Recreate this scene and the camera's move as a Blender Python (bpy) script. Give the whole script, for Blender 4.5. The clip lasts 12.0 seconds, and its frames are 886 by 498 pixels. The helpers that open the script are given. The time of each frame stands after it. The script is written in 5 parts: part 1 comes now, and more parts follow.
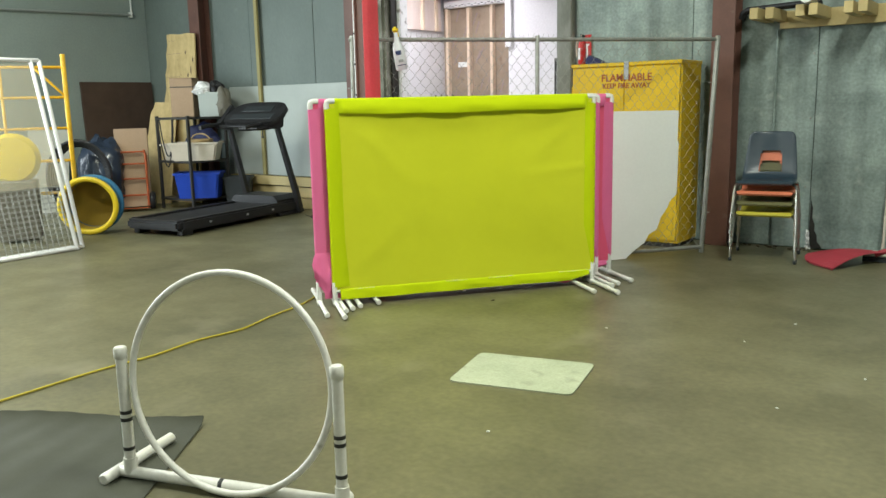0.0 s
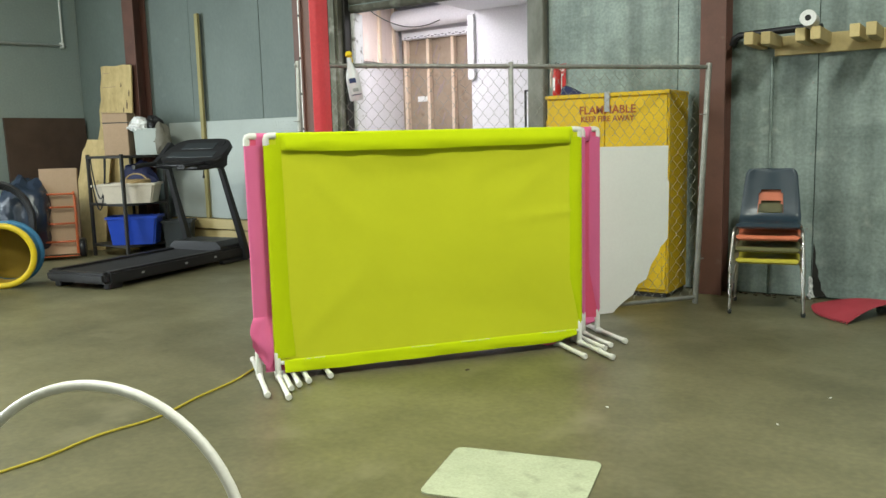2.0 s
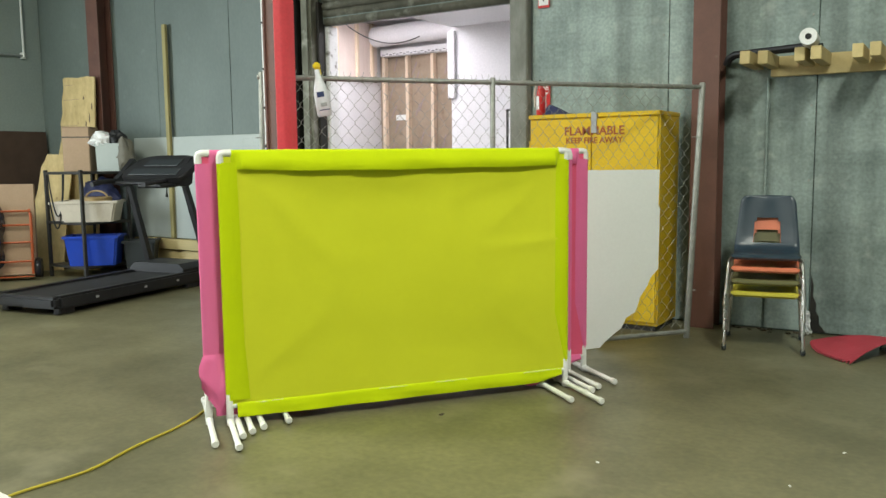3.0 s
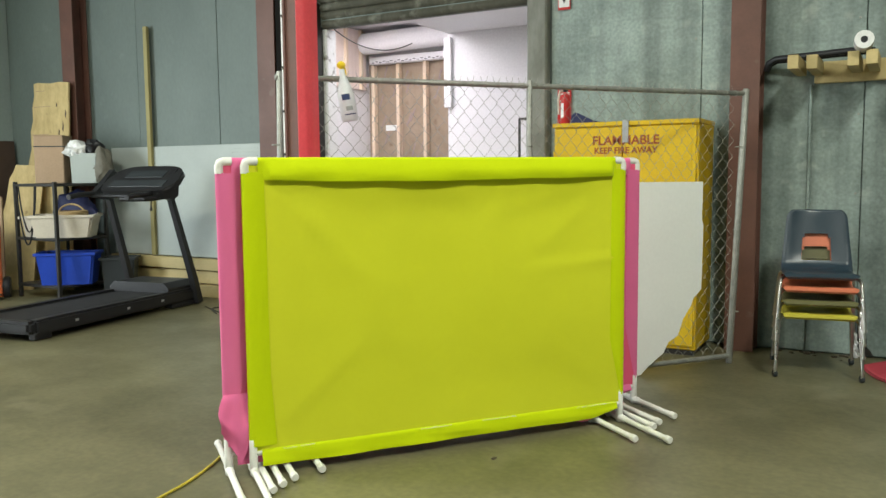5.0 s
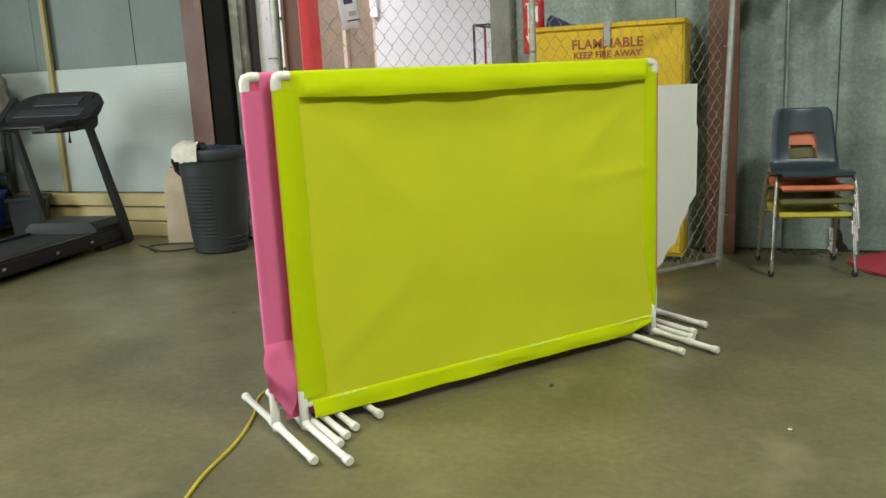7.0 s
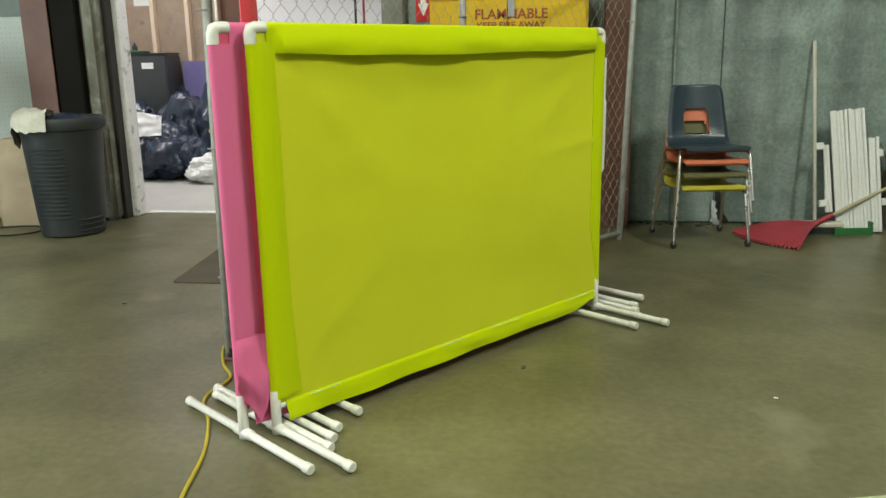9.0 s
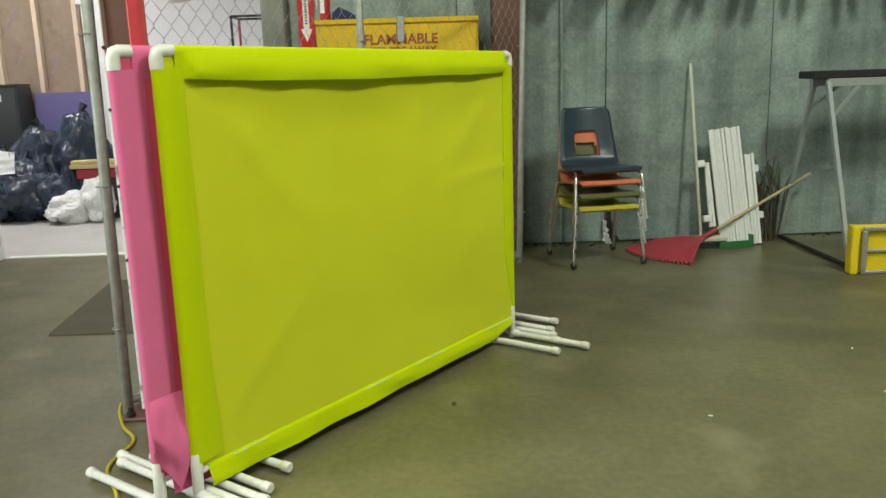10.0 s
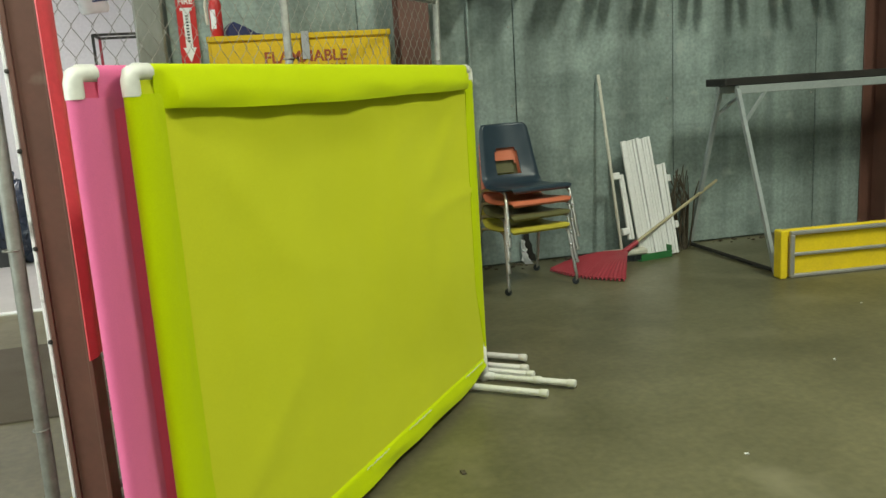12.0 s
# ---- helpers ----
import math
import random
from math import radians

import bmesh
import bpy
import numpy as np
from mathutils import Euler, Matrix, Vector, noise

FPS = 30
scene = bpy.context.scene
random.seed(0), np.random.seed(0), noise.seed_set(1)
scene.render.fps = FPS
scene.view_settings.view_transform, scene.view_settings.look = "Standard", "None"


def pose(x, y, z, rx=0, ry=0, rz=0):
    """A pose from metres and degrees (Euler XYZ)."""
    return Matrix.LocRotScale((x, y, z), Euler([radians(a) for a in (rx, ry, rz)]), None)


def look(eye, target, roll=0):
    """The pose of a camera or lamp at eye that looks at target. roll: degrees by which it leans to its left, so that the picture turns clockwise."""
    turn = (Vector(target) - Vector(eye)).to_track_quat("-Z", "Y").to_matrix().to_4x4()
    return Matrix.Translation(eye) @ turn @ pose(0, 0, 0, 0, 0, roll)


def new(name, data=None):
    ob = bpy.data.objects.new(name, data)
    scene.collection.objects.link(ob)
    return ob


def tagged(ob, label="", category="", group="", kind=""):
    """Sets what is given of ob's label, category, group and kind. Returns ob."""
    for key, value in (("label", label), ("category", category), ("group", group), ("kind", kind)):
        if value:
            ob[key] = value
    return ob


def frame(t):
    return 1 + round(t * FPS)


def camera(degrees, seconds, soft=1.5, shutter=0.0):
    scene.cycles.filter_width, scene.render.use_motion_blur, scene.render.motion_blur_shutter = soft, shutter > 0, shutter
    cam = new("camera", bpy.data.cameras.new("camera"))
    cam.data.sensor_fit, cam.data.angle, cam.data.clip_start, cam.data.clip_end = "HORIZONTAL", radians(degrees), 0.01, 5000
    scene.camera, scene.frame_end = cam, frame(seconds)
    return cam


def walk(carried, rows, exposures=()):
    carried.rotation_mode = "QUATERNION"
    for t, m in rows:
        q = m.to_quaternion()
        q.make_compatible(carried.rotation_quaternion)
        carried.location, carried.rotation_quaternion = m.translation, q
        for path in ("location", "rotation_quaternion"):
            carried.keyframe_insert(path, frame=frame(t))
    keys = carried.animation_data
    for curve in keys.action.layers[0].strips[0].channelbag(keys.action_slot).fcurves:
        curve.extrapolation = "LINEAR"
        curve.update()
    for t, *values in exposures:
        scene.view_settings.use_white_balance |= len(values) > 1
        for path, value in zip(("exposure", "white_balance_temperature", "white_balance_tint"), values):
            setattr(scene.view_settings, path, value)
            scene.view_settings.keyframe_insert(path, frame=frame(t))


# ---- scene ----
cam = camera(57.2, 12.0)
METRES, EYE, TILT, LEAN, TURN = 4.59, 1.32, 0.0, 0.0, 37.0
ROWS = [
    (0.0, 0.0, 0.0, 0.0, -0.22, -10.13, 1.25),
    (0.5, -0.0083, 0.0432, 0.0006, -2.03, -8.16, 2.22),
    (1.0, 0.0032, 0.1021, -0.0043, -1.37, -7.58, 1.27),
    (1.5, 0.0055, 0.1406, -0.0056, -1.22, -7.75, 1.05),
    (2.0, -0.0054, 0.187, -0.0027, -3.19, -7.64, 1.47),
    (2.5, -0.0095, 0.2313, -0.0045, -4.91, -7.15, 1.79),
    (3.0, 0.0067, 0.2815, -0.0023, -4.55, -6.27, 0.64),
    (5.0, -0.0715, 0.3973, -0.0047, -7.08, -5.37, 0.52),
    (5.5, -0.0859, 0.4318, -0.0046, -6.84, -7.16, 0.98),
    (6.0, -0.1256, 0.4526, -0.0061, -8.75, -9.03, 1.86),
    (6.5, -0.1746, 0.4666, -0.0056, -11.96, -10.54, 2.6),
    (8.5, -0.3041, 0.5823, -0.0091, -27.04, -13.11, 1.22),
    (9.0, -0.323, 0.6046, -0.013, -29.45, -13.44, 0.99),
    (9.5, -0.3331, 0.6385, -0.0116, -34.99, -12.26, 1.96),
    (10.0, -0.3419, 0.661, -0.0148, -39.17, -11.8, 1.75),
    (10.5, -0.36, 0.6925, -0.0123, -43.75, -11.71, 2.42),
    (11.0, -0.3752, 0.7269, -0.0122, -47.28, -11.96, 2.49),
    (11.5, -0.3699, 0.7728, -0.0116, -49.31, -11.89, 3.33),
    (12.0, -0.3605, 0.8172, -0.0089, -51.23, -11.15, 3.51),
]
walk(cam, [(t, pose(0, 0, EYE, TILT, LEAN, TURN) @ pose(METRES * x, METRES * y, METRES * z, 90 + pitch, roll, yaw)) for t, x, y, z, yaw, pitch, roll in ROWS],
     exposures=[(0.0, -0.11, 6500, 10), (5.0, -0.10, 6650, 11.5), (6.5, -0.25, 6700, 11.5), (8.5, -0.38, 6850, 6.5), (12.0, -0.38, 6850, 5.5)])

# ---- world and lights ----
world = bpy.data.worlds.new("world")
scene.world = world
world.use_nodes = True
wn = world.node_tree.nodes
sky = wn.new("ShaderNodeTexSky")
sky.sky_type, sky.sun_disc, sky.sun_elevation, sky.sun_rotation = "NISHITA", False, radians(40), radians(250)
world.node_tree.links.new(sky.outputs[0], wn["Background"].inputs["Color"])
wn["Background"].inputs["Strength"].default_value = 0.1

CEIL = 5.2
# ceiling fixtures: x, y, watts, turn
LAMPS = [(0.0, 3.1, 300, 90), (-4.4, 1.2, 190, 0), (-7.4, 2.3, 225, 0), (3.4, -2.2, 120, 0), (-4.4, -3.2, 160, 0)]
LAMP_COLOUR = (0.94, 1.0, 0.87)


def area_lamp(name, m, sx, sy, watts, colour):
    data = bpy.data.lights.new(name, "AREA")
    data.shape, data.size, data.size_y, data.energy, data.color = "RECTANGLE", sx, sy, watts, colour
    ob = new(name, data)
    ob.matrix_world = m
    return ob


for lx, ly, w, turn in LAMPS:
    area_lamp("fixture_light", pose(lx, ly, CEIL - 0.36, 0, 0, turn), 1.34, 0.40, w, LAMP_COLOUR)
# cool daylight from the left, through an unseen opening assumed in the west wall
area_lamp("west_daylight", look((-11.15, 1.7, 1.9), (-5.0, 3.2, 0.5)), 2.8, 3.2, 540, (0.84, 0.96, 1.0))
# added lamps without fixtures, to brighten the back room's west side and the door jamb
area_lamp("back_room_fill", pose(-7.3, 9.2, 3.26), 1.2, 0.6, 80, (0.97, 0.95, 1.0))
area_lamp("back_room_fill", pose(-5.2, 8.2, 2.97), 1.2, 0.6, 34, (0.97, 0.95, 1.0))

# ---- materials ----


def material(name, colour, rough=0.6, metal=0.0, second=None, scale=6.0, amount=0.5, grain=60.0, bump=0.15, stretch=(1, 1, 1),
             spread=0.0, rough_var=0.12, depth=0.004, spots=None, spec=0.5, sheen=0.0, fleck=0.05):
    """A surface with two scales of variation: broad stains towards `second`, and fine grain with relief."""
    m = bpy.data.materials.new(name)
    m.use_nodes = True
    nt = m.node_tree
    N, L = nt.nodes, nt.links
    b = N["Principled BSDF"]
    second = second or tuple(c * 0.72 for c in colour)
    co = N.new("ShaderNodeTexCoord")
    mp = N.new("ShaderNodeMapping")
    mp.inputs["Scale"].default_value = stretch
    L.new(co.outputs["Object"], mp.inputs["Vector"])
    big = N.new("ShaderNodeTexNoise")
    big.inputs["Scale"].default_value, big.inputs["Detail"].default_value, big.inputs["Roughness"].default_value = scale, 7, 0.62
    L.new(mp.outputs[0], big.inputs["Vector"])
    fine = N.new("ShaderNodeTexNoise")
    fine.inputs["Scale"].default_value, fine.inputs["Detail"].default_value = grain, 4
    L.new(mp.outputs[0], fine.inputs["Vector"])
    ramp = N.new("ShaderNodeMapRange")
    ramp.inputs["From Min"].default_value, ramp.inputs["From Max"].default_value = 0.34, 0.68
    ramp.inputs["To Max"].default_value = amount
    L.new(big.outputs[0], ramp.inputs["Value"])
    mix = N.new("ShaderNodeMix")
    mix.data_type = "RGBA"
    mix.inputs[6].default_value, mix.inputs[7].default_value = (*colour, 1), (*second, 1)
    L.new(ramp.outputs[0], mix.inputs[0])
    out = mix.outputs[2]
    gr = N.new("ShaderNodeMapRange")
    gr.inputs["From Min"].default_value, gr.inputs["From Max"].default_value = 0.3, 0.7
    gr.inputs["To Min"].default_value, gr.inputs["To Max"].default_value = 1 - fleck, 1 + fleck
    L.new(fine.outputs[0], gr.inputs["Value"])
    hsv = N.new("ShaderNodeHueSaturation")
    L.new(out, hsv.inputs["Color"])
    L.new(gr.outputs[0], hsv.inputs["Value"])
    out = hsv.outputs[0]
    if spread:
        info = N.new("ShaderNodeObjectInfo")
        sp = N.new("ShaderNodeMapRange")
        sp.inputs["To Min"].default_value, sp.inputs["To Max"].default_value = 1 - spread, 1 + spread
        L.new(info.outputs["Random"], sp.inputs["Value"])
        h2 = N.new("ShaderNodeHueSaturation")
        L.new(out, h2.inputs["Color"])
        L.new(sp.outputs[0], h2.inputs["Value"])
        out = h2.outputs[0]
    if spots:
        vo = N.new("ShaderNodeTexNoise")
        vo.inputs["Scale"].default_value, vo.inputs["Detail"].default_value = spots[0], 9
        L.new(co.outputs["Object"], vo.inputs["Vector"])
        vr = N.new("ShaderNodeMapRange")
        vr.inputs["From Min"].default_value, vr.inputs["From Max"].default_value = spots[1] - 0.05, spots[1] + 0.10
        L.new(vo.outputs[0], vr.inputs["Value"])
        m2 = N.new("ShaderNodeMix")
        m2.data_type = "RGBA"
        m2.inputs[7].default_value = (*spots[2], 1)
        L.new(vr.outputs[0], m2.inputs[0])
        L.new(out, m2.inputs[6])
        out = m2.outputs[2]
    L.new(out, b.inputs["Base Color"])
    rr = N.new("ShaderNodeMapRange")
    rr.inputs["To Min"].default_value, rr.inputs["To Max"].default_value = max(0.03, rough - rough_var), min(1, rough + rough_var)
    L.new(big.outputs[0], rr.inputs["Value"])
    L.new(rr.outputs[0], b.inputs["Roughness"])
    b.inputs["Metallic"].default_value = metal
    b.inputs["Specular IOR Level"].default_value = spec
    b.inputs["Sheen Weight"].default_value = sheen
    if bump:
        bp = N.new("ShaderNodeBump")
        bp.inputs["Strength"].default_value, bp.inputs["Distance"].default_value = bump, depth
        L.new(fine.outputs[0], bp.inputs["Height"])
        L.new(bp.outputs[0], b.inputs["Normal"])
    return m


def cloth(name, colour, second, through_part, clear):
    """Thin woven fabric: some light passes through, and a little of what is behind shows between the threads."""
    m = material(name, colour, 0.85, 0, second, 3.0, 0.5, 420, 0.25, depth=0.001, sheen=0.06, spec=0.12)
    N, L = m.node_tree.nodes, m.node_tree.links
    b, o = N["Principled BSDF"], N["Material Output"]
    tl = N.new("ShaderNodeBsdfTranslucent")
    tl.inputs["Color"].default_value = (*colour, 1)
    a = N.new("ShaderNodeMixShader")
    a.inputs[0].default_value = through_part
    L.new(b.outputs[0], a.inputs[1])
    L.new(tl.outputs[0], a.inputs[2])
    tr = N.new("ShaderNodeBsdfTransparent")
    c = N.new("ShaderNodeMixShader")
    c.inputs[0].default_value = clear
    L.new(a.outputs[0], c.inputs[1])
    L.new(tr.outputs[0], c.inputs[2])
    L.new(c.outputs[0], o.inputs["Surface"])
    return m


def sheet_metal(name, light, dark, streak, mottle, spots):
    """Weathered metal cladding: runs down the sheet, mottled oxide, fine pitting and pale scuffs."""
    m = material(name, light, 0.55, 0.1, dark, mottle, 0.9, 42, 0.14, spread=0.08, fleck=0.16, spots=spots)
    N, L = m.node_tree.nodes, m.node_tree.links
    b = N["Principled BSDF"]
    co = N["Texture Coordinate"]
    last = b.inputs["Base Color"].links[0].from_socket
    for stretch, lo, hi, a0, a1 in (((streak, streak, 0.16), 0.38, 0.66, 1.16, 0.72), ((1.4, 1.4, 24.0), 0.56, 0.72, 1.0, 0.90), ((30, 30, 18), 0.60, 0.76, 1.0, 0.80)):
        mp = N.new("ShaderNodeMapping")
        mp.inputs["Scale"].default_value = stretch
        L.new(co.outputs["Object"], mp.inputs["Vector"])
        nz = N.new("ShaderNodeTexNoise")
        nz.inputs["Scale"].default_value, nz.inputs["Detail"].default_value = 1.0, 8
        L.new(mp.outputs[0], nz.inputs["Vector"])
        mr = N.new("ShaderNodeMapRange")
        mr.inputs["From Min"].default_value, mr.inputs["From Max"].default_value = lo, hi
        mr.inputs["To Min"].default_value, mr.inputs["To Max"].default_value = a0, a1
        L.new(nz.outputs[0], mr.inputs["Value"])
        h = N.new("ShaderNodeHueSaturation")
        L.new(last, h.inputs["Color"])
        L.new(mr.outputs[0], h.inputs["Value"])
        last = h.outputs[0]
    L.new(last, b.inputs["Base Color"])
    return m


M = {}
M["floor"] = material("polished_concrete", (0.160, 0.147, 0.081), 0.40, 0, (0.086, 0.080, 0.043), 1.1, 1.0, 30, 0.10, rough_var=0.20, fleck=0.16,
                      spots=(2.1, 0.65, (0.19, 0.174, 0.108)), depth=0.002)
M["back_floor"] = material("pale_concrete", (0.50, 0.49, 0.47), 0.6, 0, (0.40, 0.39, 0.37), 1.5, 0.8, 40, 0.1)
M["wall"] = sheet_metal("weathered_galvanised_sheet", (0.282, 0.347, 0.328), (0.153, 0.196, 0.184), 5.5, 3.4, (6.5, 0.67, (0.38, 0.43, 0.40)))
M["wall_old"] = material("grey_green_painted_sheet", (0.150, 0.184, 0.170), 0.6, 0.1, (0.118, 0.148, 0.139), 1.1, 0.9, 30, 0.05, (1, 1, 0.6), spread=0.09, spots=(3.0, 0.70, (0.20, 0.24, 0.225)))
M["block"] = material("dull_painted_wall", (0.33, 0.40, 0.385), 0.7, 0, (0.27, 0.325, 0.315), 0.7, 0.8, 40, 0.1)
# the roof is out of view; its dark tone keeps bounced light low
M["ceiling"] = material("unseen_roof_deck", (0.27, 0.27, 0.255), 0.8, 0, None, 1.0, 0.5, 20, 0.1)
M["brown"] = material("brown_primer_steel", (0.150, 0.066, 0.049), 0.55, 0, (0.095, 0.046, 0.036), 4, 0.7, 50, 0.12, spots=(9, 0.72, (0.19, 0.13, 0.10)))
M["galv"] = material("galvanised_pipe", (0.34, 0.345, 0.32), 0.5, 0.3, (0.20, 0.205, 0.185), 20, 0.7, 90, 0.1)
M["wire"] = material("galvanised_wire", (0.36, 0.36, 0.32), 0.5, 0.3, (0.22, 0.22, 0.195), 9, 0.7, 90, 0.05)
M["pvc"] = material("white_pvc", (0.74, 0.735, 0.70), 0.35, 0, (0.60, 0.59, 0.54), 9, 0.35, 60, 0.05)
M["pvc_old"] = material("grubby_white_pvc", (0.72, 0.71, 0.66), 0.4, 0, (0.55, 0.53, 0.47), 7, 0.6, 60, 0.06, spots=(16, 0.70, (0.36, 0.33, 0.27)))
M["lime"] = cloth("lime_fabric_double", (0.62, 0.74, 0.005), (0.56, 0.68, 0.004), 0.15, 0.0)
M["lime_thin"] = cloth("lime_fabric_single", (0.74, 0.775, 0.034), (0.68, 0.71, 0.028), 0.16, 0.05)
M["pink"] = cloth("pink_fabric_double", (0.85, 0.19, 0.40), (0.77, 0.16, 0.34), 0.18, 0.0)
M["pink_thin"] = cloth("pink_fabric_single", (0.86, 0.155, 0.29), (0.77, 0.13, 0.24), 0.34, 0.0)
M["red_cloth"] = material("red_vinyl", (0.76, 0.085, 0.105), 0.5, 0, (0.64, 0.055, 0.07), 3, 0.6, 60, 0.1)
M["yellow"] = material("yellow_cabinet_paint", (0.70, 0.46, 0.012), 0.42, 0, (0.58, 0.37, 0.012), 2.5, 0.6, 60, 0.06, spots=(8, 0.74, (0.42, 0.28, 0.03)))
M["yellow_bright"] = material("bright_yellow_paint", (0.80, 0.60, 0.02), 0.4, 0, (0.62, 0.44, 0.03), 5, 0.5, 60, 0.06)
M["scaffold"] = material("orange_yellow_paint", (0.80, 0.48, 0.015), 0.45, 0, (0.55, 0.28, 0.02), 8, 0.6, 60, 0.08)
M["letters"] = material("red_lettering", (0.33, 0.075, 0.02), 0.6, 0, None, 20, 0.5, 90, 0.0)
M["white"] = material("white_board", (0.84, 0.86, 0.84), 0.5, 0, (0.78, 0.80, 0.78), 1.6, 0.5, 50, 0.02, fleck=0.015)
M["white_wall"] = material("white_painted_wall", (0.82, 0.815, 0.835), 0.6, 0, (0.75, 0.745, 0.775), 1.2, 0.5, 40, 0.05)
M["panel"] = material("white_faced_board", (0.41, 0.45, 0.43), 0.55, 0, (0.34, 0.375, 0.36), 1.6, 0.6, 50, 0.03, fleck=0.02)
M["peel"] = material("peeling_white_paint", (0.84, 0.84, 0.86), 0.6, 0, (0.68, 0.68, 0.68), 12, 0.5, 50, 0.3, spots=(13, 0.64, (0.12, 0.10, 0.08)))
M["old_wood"] = material("aged_pine_batten", (0.34, 0.29, 0.12), 0.7, 0, (0.25, 0.21, 0.09), 6, 0.7, 50, 0.15, (3, 3, 0.4))
M["wood"] = material("pale_pine", (0.55, 0.44, 0.21), 0.65, 0, (0.41, 0.31, 0.14), 3, 0.6, 50, 0.2, (1, 1, 1), spread=0.1)
M["ply"] = material("plywood", (0.62, 0.48, 0.23), 0.7, 0, (0.44, 0.32, 0.14), 9, 0.9, 40, 0.3, (1, 1, 0.5), spread=0.12, spots=(14, 0.7, (0.28, 0.17, 0.08)))
M["stud"] = material("stud_timber", (0.82, 0.68, 0.52), 0.7, 0, (0.7, 0.56, 0.42), 4, 0.6, 50, 0.15, (3, 3, 0.5), spread=0.08)
M["kraft"] = material("kraft_faced_insulation", (0.39, 0.305, 0.225), 0.7, 0, (0.30, 0.23, 0.165), 3.5, 0.8, 20, 0.5, depth=0.02, spots=(5, 0.68, (0.20, 0.13, 0.08)))
M["bare_ply"] = material("pinkish_bare_boards", (0.84, 0.72, 0.66), 0.7, 0, (0.72, 0.60, 0.54), 4, 0.7, 40, 0.15, (3, 3, 0.6))
M["card"] = material("cardboard", (0.42, 0.29, 0.19), 0.75, 0, (0.35, 0.24, 0.15), 4, 0.5, 60, 0.08)
M["brown_board"] = material("dark_brown_board", (0.095, 0.058, 0.042), 0.6, 0, (0.05, 0.03, 0.022), 2.5, 0.7, 40, 0.1)
M["black"] = material("black_plastic", (0.014, 0.014, 0.016), 0.45, 0, (0.024, 0.024, 0.027), 5, 0.6, 70, 0.1, spec=0.35)
# the blue in this black imitates a bluish daylight sheen on the bags
M["black_bag"] = material("black_bin_liner", (0.022, 0.034, 0.060), 0.24, 0, (0.034, 0.046, 0.072), 4, 0.7, 10, 0.5, depth=0.02)
M["black_steel"] = material("black_steel", (0.02, 0.019, 0.018), 0.5, 0.2, (0.045, 0.04, 0.036), 6, 0.6, 70, 0.1)
M["belt"] = material("treadmill_belt", (0.018, 0.018, 0.020), 0.65, 0, (0.03, 0.03, 0.032), 3, 0.6, 160, 0.1, spec=0.3)
M["charcoal"] = material("charcoal_plastic", (0.022, 0.027, 0.031), 0.5, 0, (0.036, 0.042, 0.047), 4, 0.6, 70, 0.1)
# dull near-black that stands for the shade in the gap by the doorway
M["soot"] = material("shadow_gap_black", (0.012, 0.011, 0.010), 0.9, 0, None, 5, 0.5, 60, 0.1, spec=0.1)
M["moss"] = material("mossy_timber_post", (0.20, 0.20, 0.16), 0.8, 0, (0.07, 0.07, 0.05), 6, 0.9, 30, 0.4, (1, 1, 0.3), spots=(7, 0.6, (0.30, 0.30, 0.26)))
M["shutter"] = material("mossy_shutter", (0.085, 0.082, 0.06), 0.8, 0, (0.04, 0.04, 0.028), 6, 0.9, 30, 0.4, (1, 1, 0.4), spots=(7, 0.6, (0.17, 0.17, 0.14)))
M["jamb"] = material("dirty_grey_concrete", (0.27, 0.275, 0.25), 0.8, 0, (0.14, 0.145, 0.12), 7, 0.9, 40, 0.35, (1, 1, 0.35))
M["blue"] = material("blue_plastic", (0.012, 0.055, 0.42), 0.4, 0, (0.01, 0.04, 0.32), 3, 0.5, 60, 0.03)
M["cream"] = material("cream_plastic", (0.62, 0.56, 0.47), 0.5, 0, (0.52, 0.46, 0.38), 5, 0.5, 60, 0.08)
M["wicker"] = material("straw_wicker", (0.44, 0.31, 0.15), 0.8, 0, (0.30, 0.2, 0.09), 22, 0.8, 90, 0.4)
M["sack"] = material("tan_paper_sack", (0.44, 0.35, 0.25), 0.8, 0, (0.34, 0.26, 0.18), 5, 0.6, 20, 0.4, depth=0.015)
M["orange"] = material("orange_painted_steel", (0.50, 0.10, 0.02), 0.5, 0, (0.36, 0.07, 0.02), 6, 0.6, 60, 0.1)
M["navy"] = material("navy_seat_plastic", (0.021, 0.040, 0.058), 0.34, 0, (0.034, 0.05, 0.07), 5, 0.6, 160, 0.12, depth=0.001)
M["coral"] = material("coral_seat_plastic", (0.66, 0.19, 0.10), 0.45, 0, (0.56, 0.15, 0.08), 5, 0.5, 160, 0.12, depth=0.001)
M["olive"] = material("olive_seat_plastic", (0.135, 0.13, 0.055), 0.45, 0, (0.11, 0.105, 0.045), 5, 0.5, 160, 0.12, depth=0.001)
M["mustard"] = material("mustard_seat_plastic", (0.50, 0.44, 0.05), 0.45, 0, (0.42, 0.36, 0.04), 5, 0.5, 160, 0.12, depth=0.001)
M["chrome"] = material("worn_chrome", (0.62, 0.61, 0.58), 0.3, 1.0, (0.42, 0.40, 0.36), 12, 0.5, 80, 0.05)
M["red_plastic"] = material("red_plastic", (0.36, 0.036, 0.055), 0.55, 0, (0.28, 0.028, 0.042), 6, 0.5, 60, 0.05)
M["red_paint"] = material("red_enamel", (0.55, 0.03, 0.03), 0.3, 0, (0.45, 0.02, 0.02), 6, 0.4, 60, 0.02)
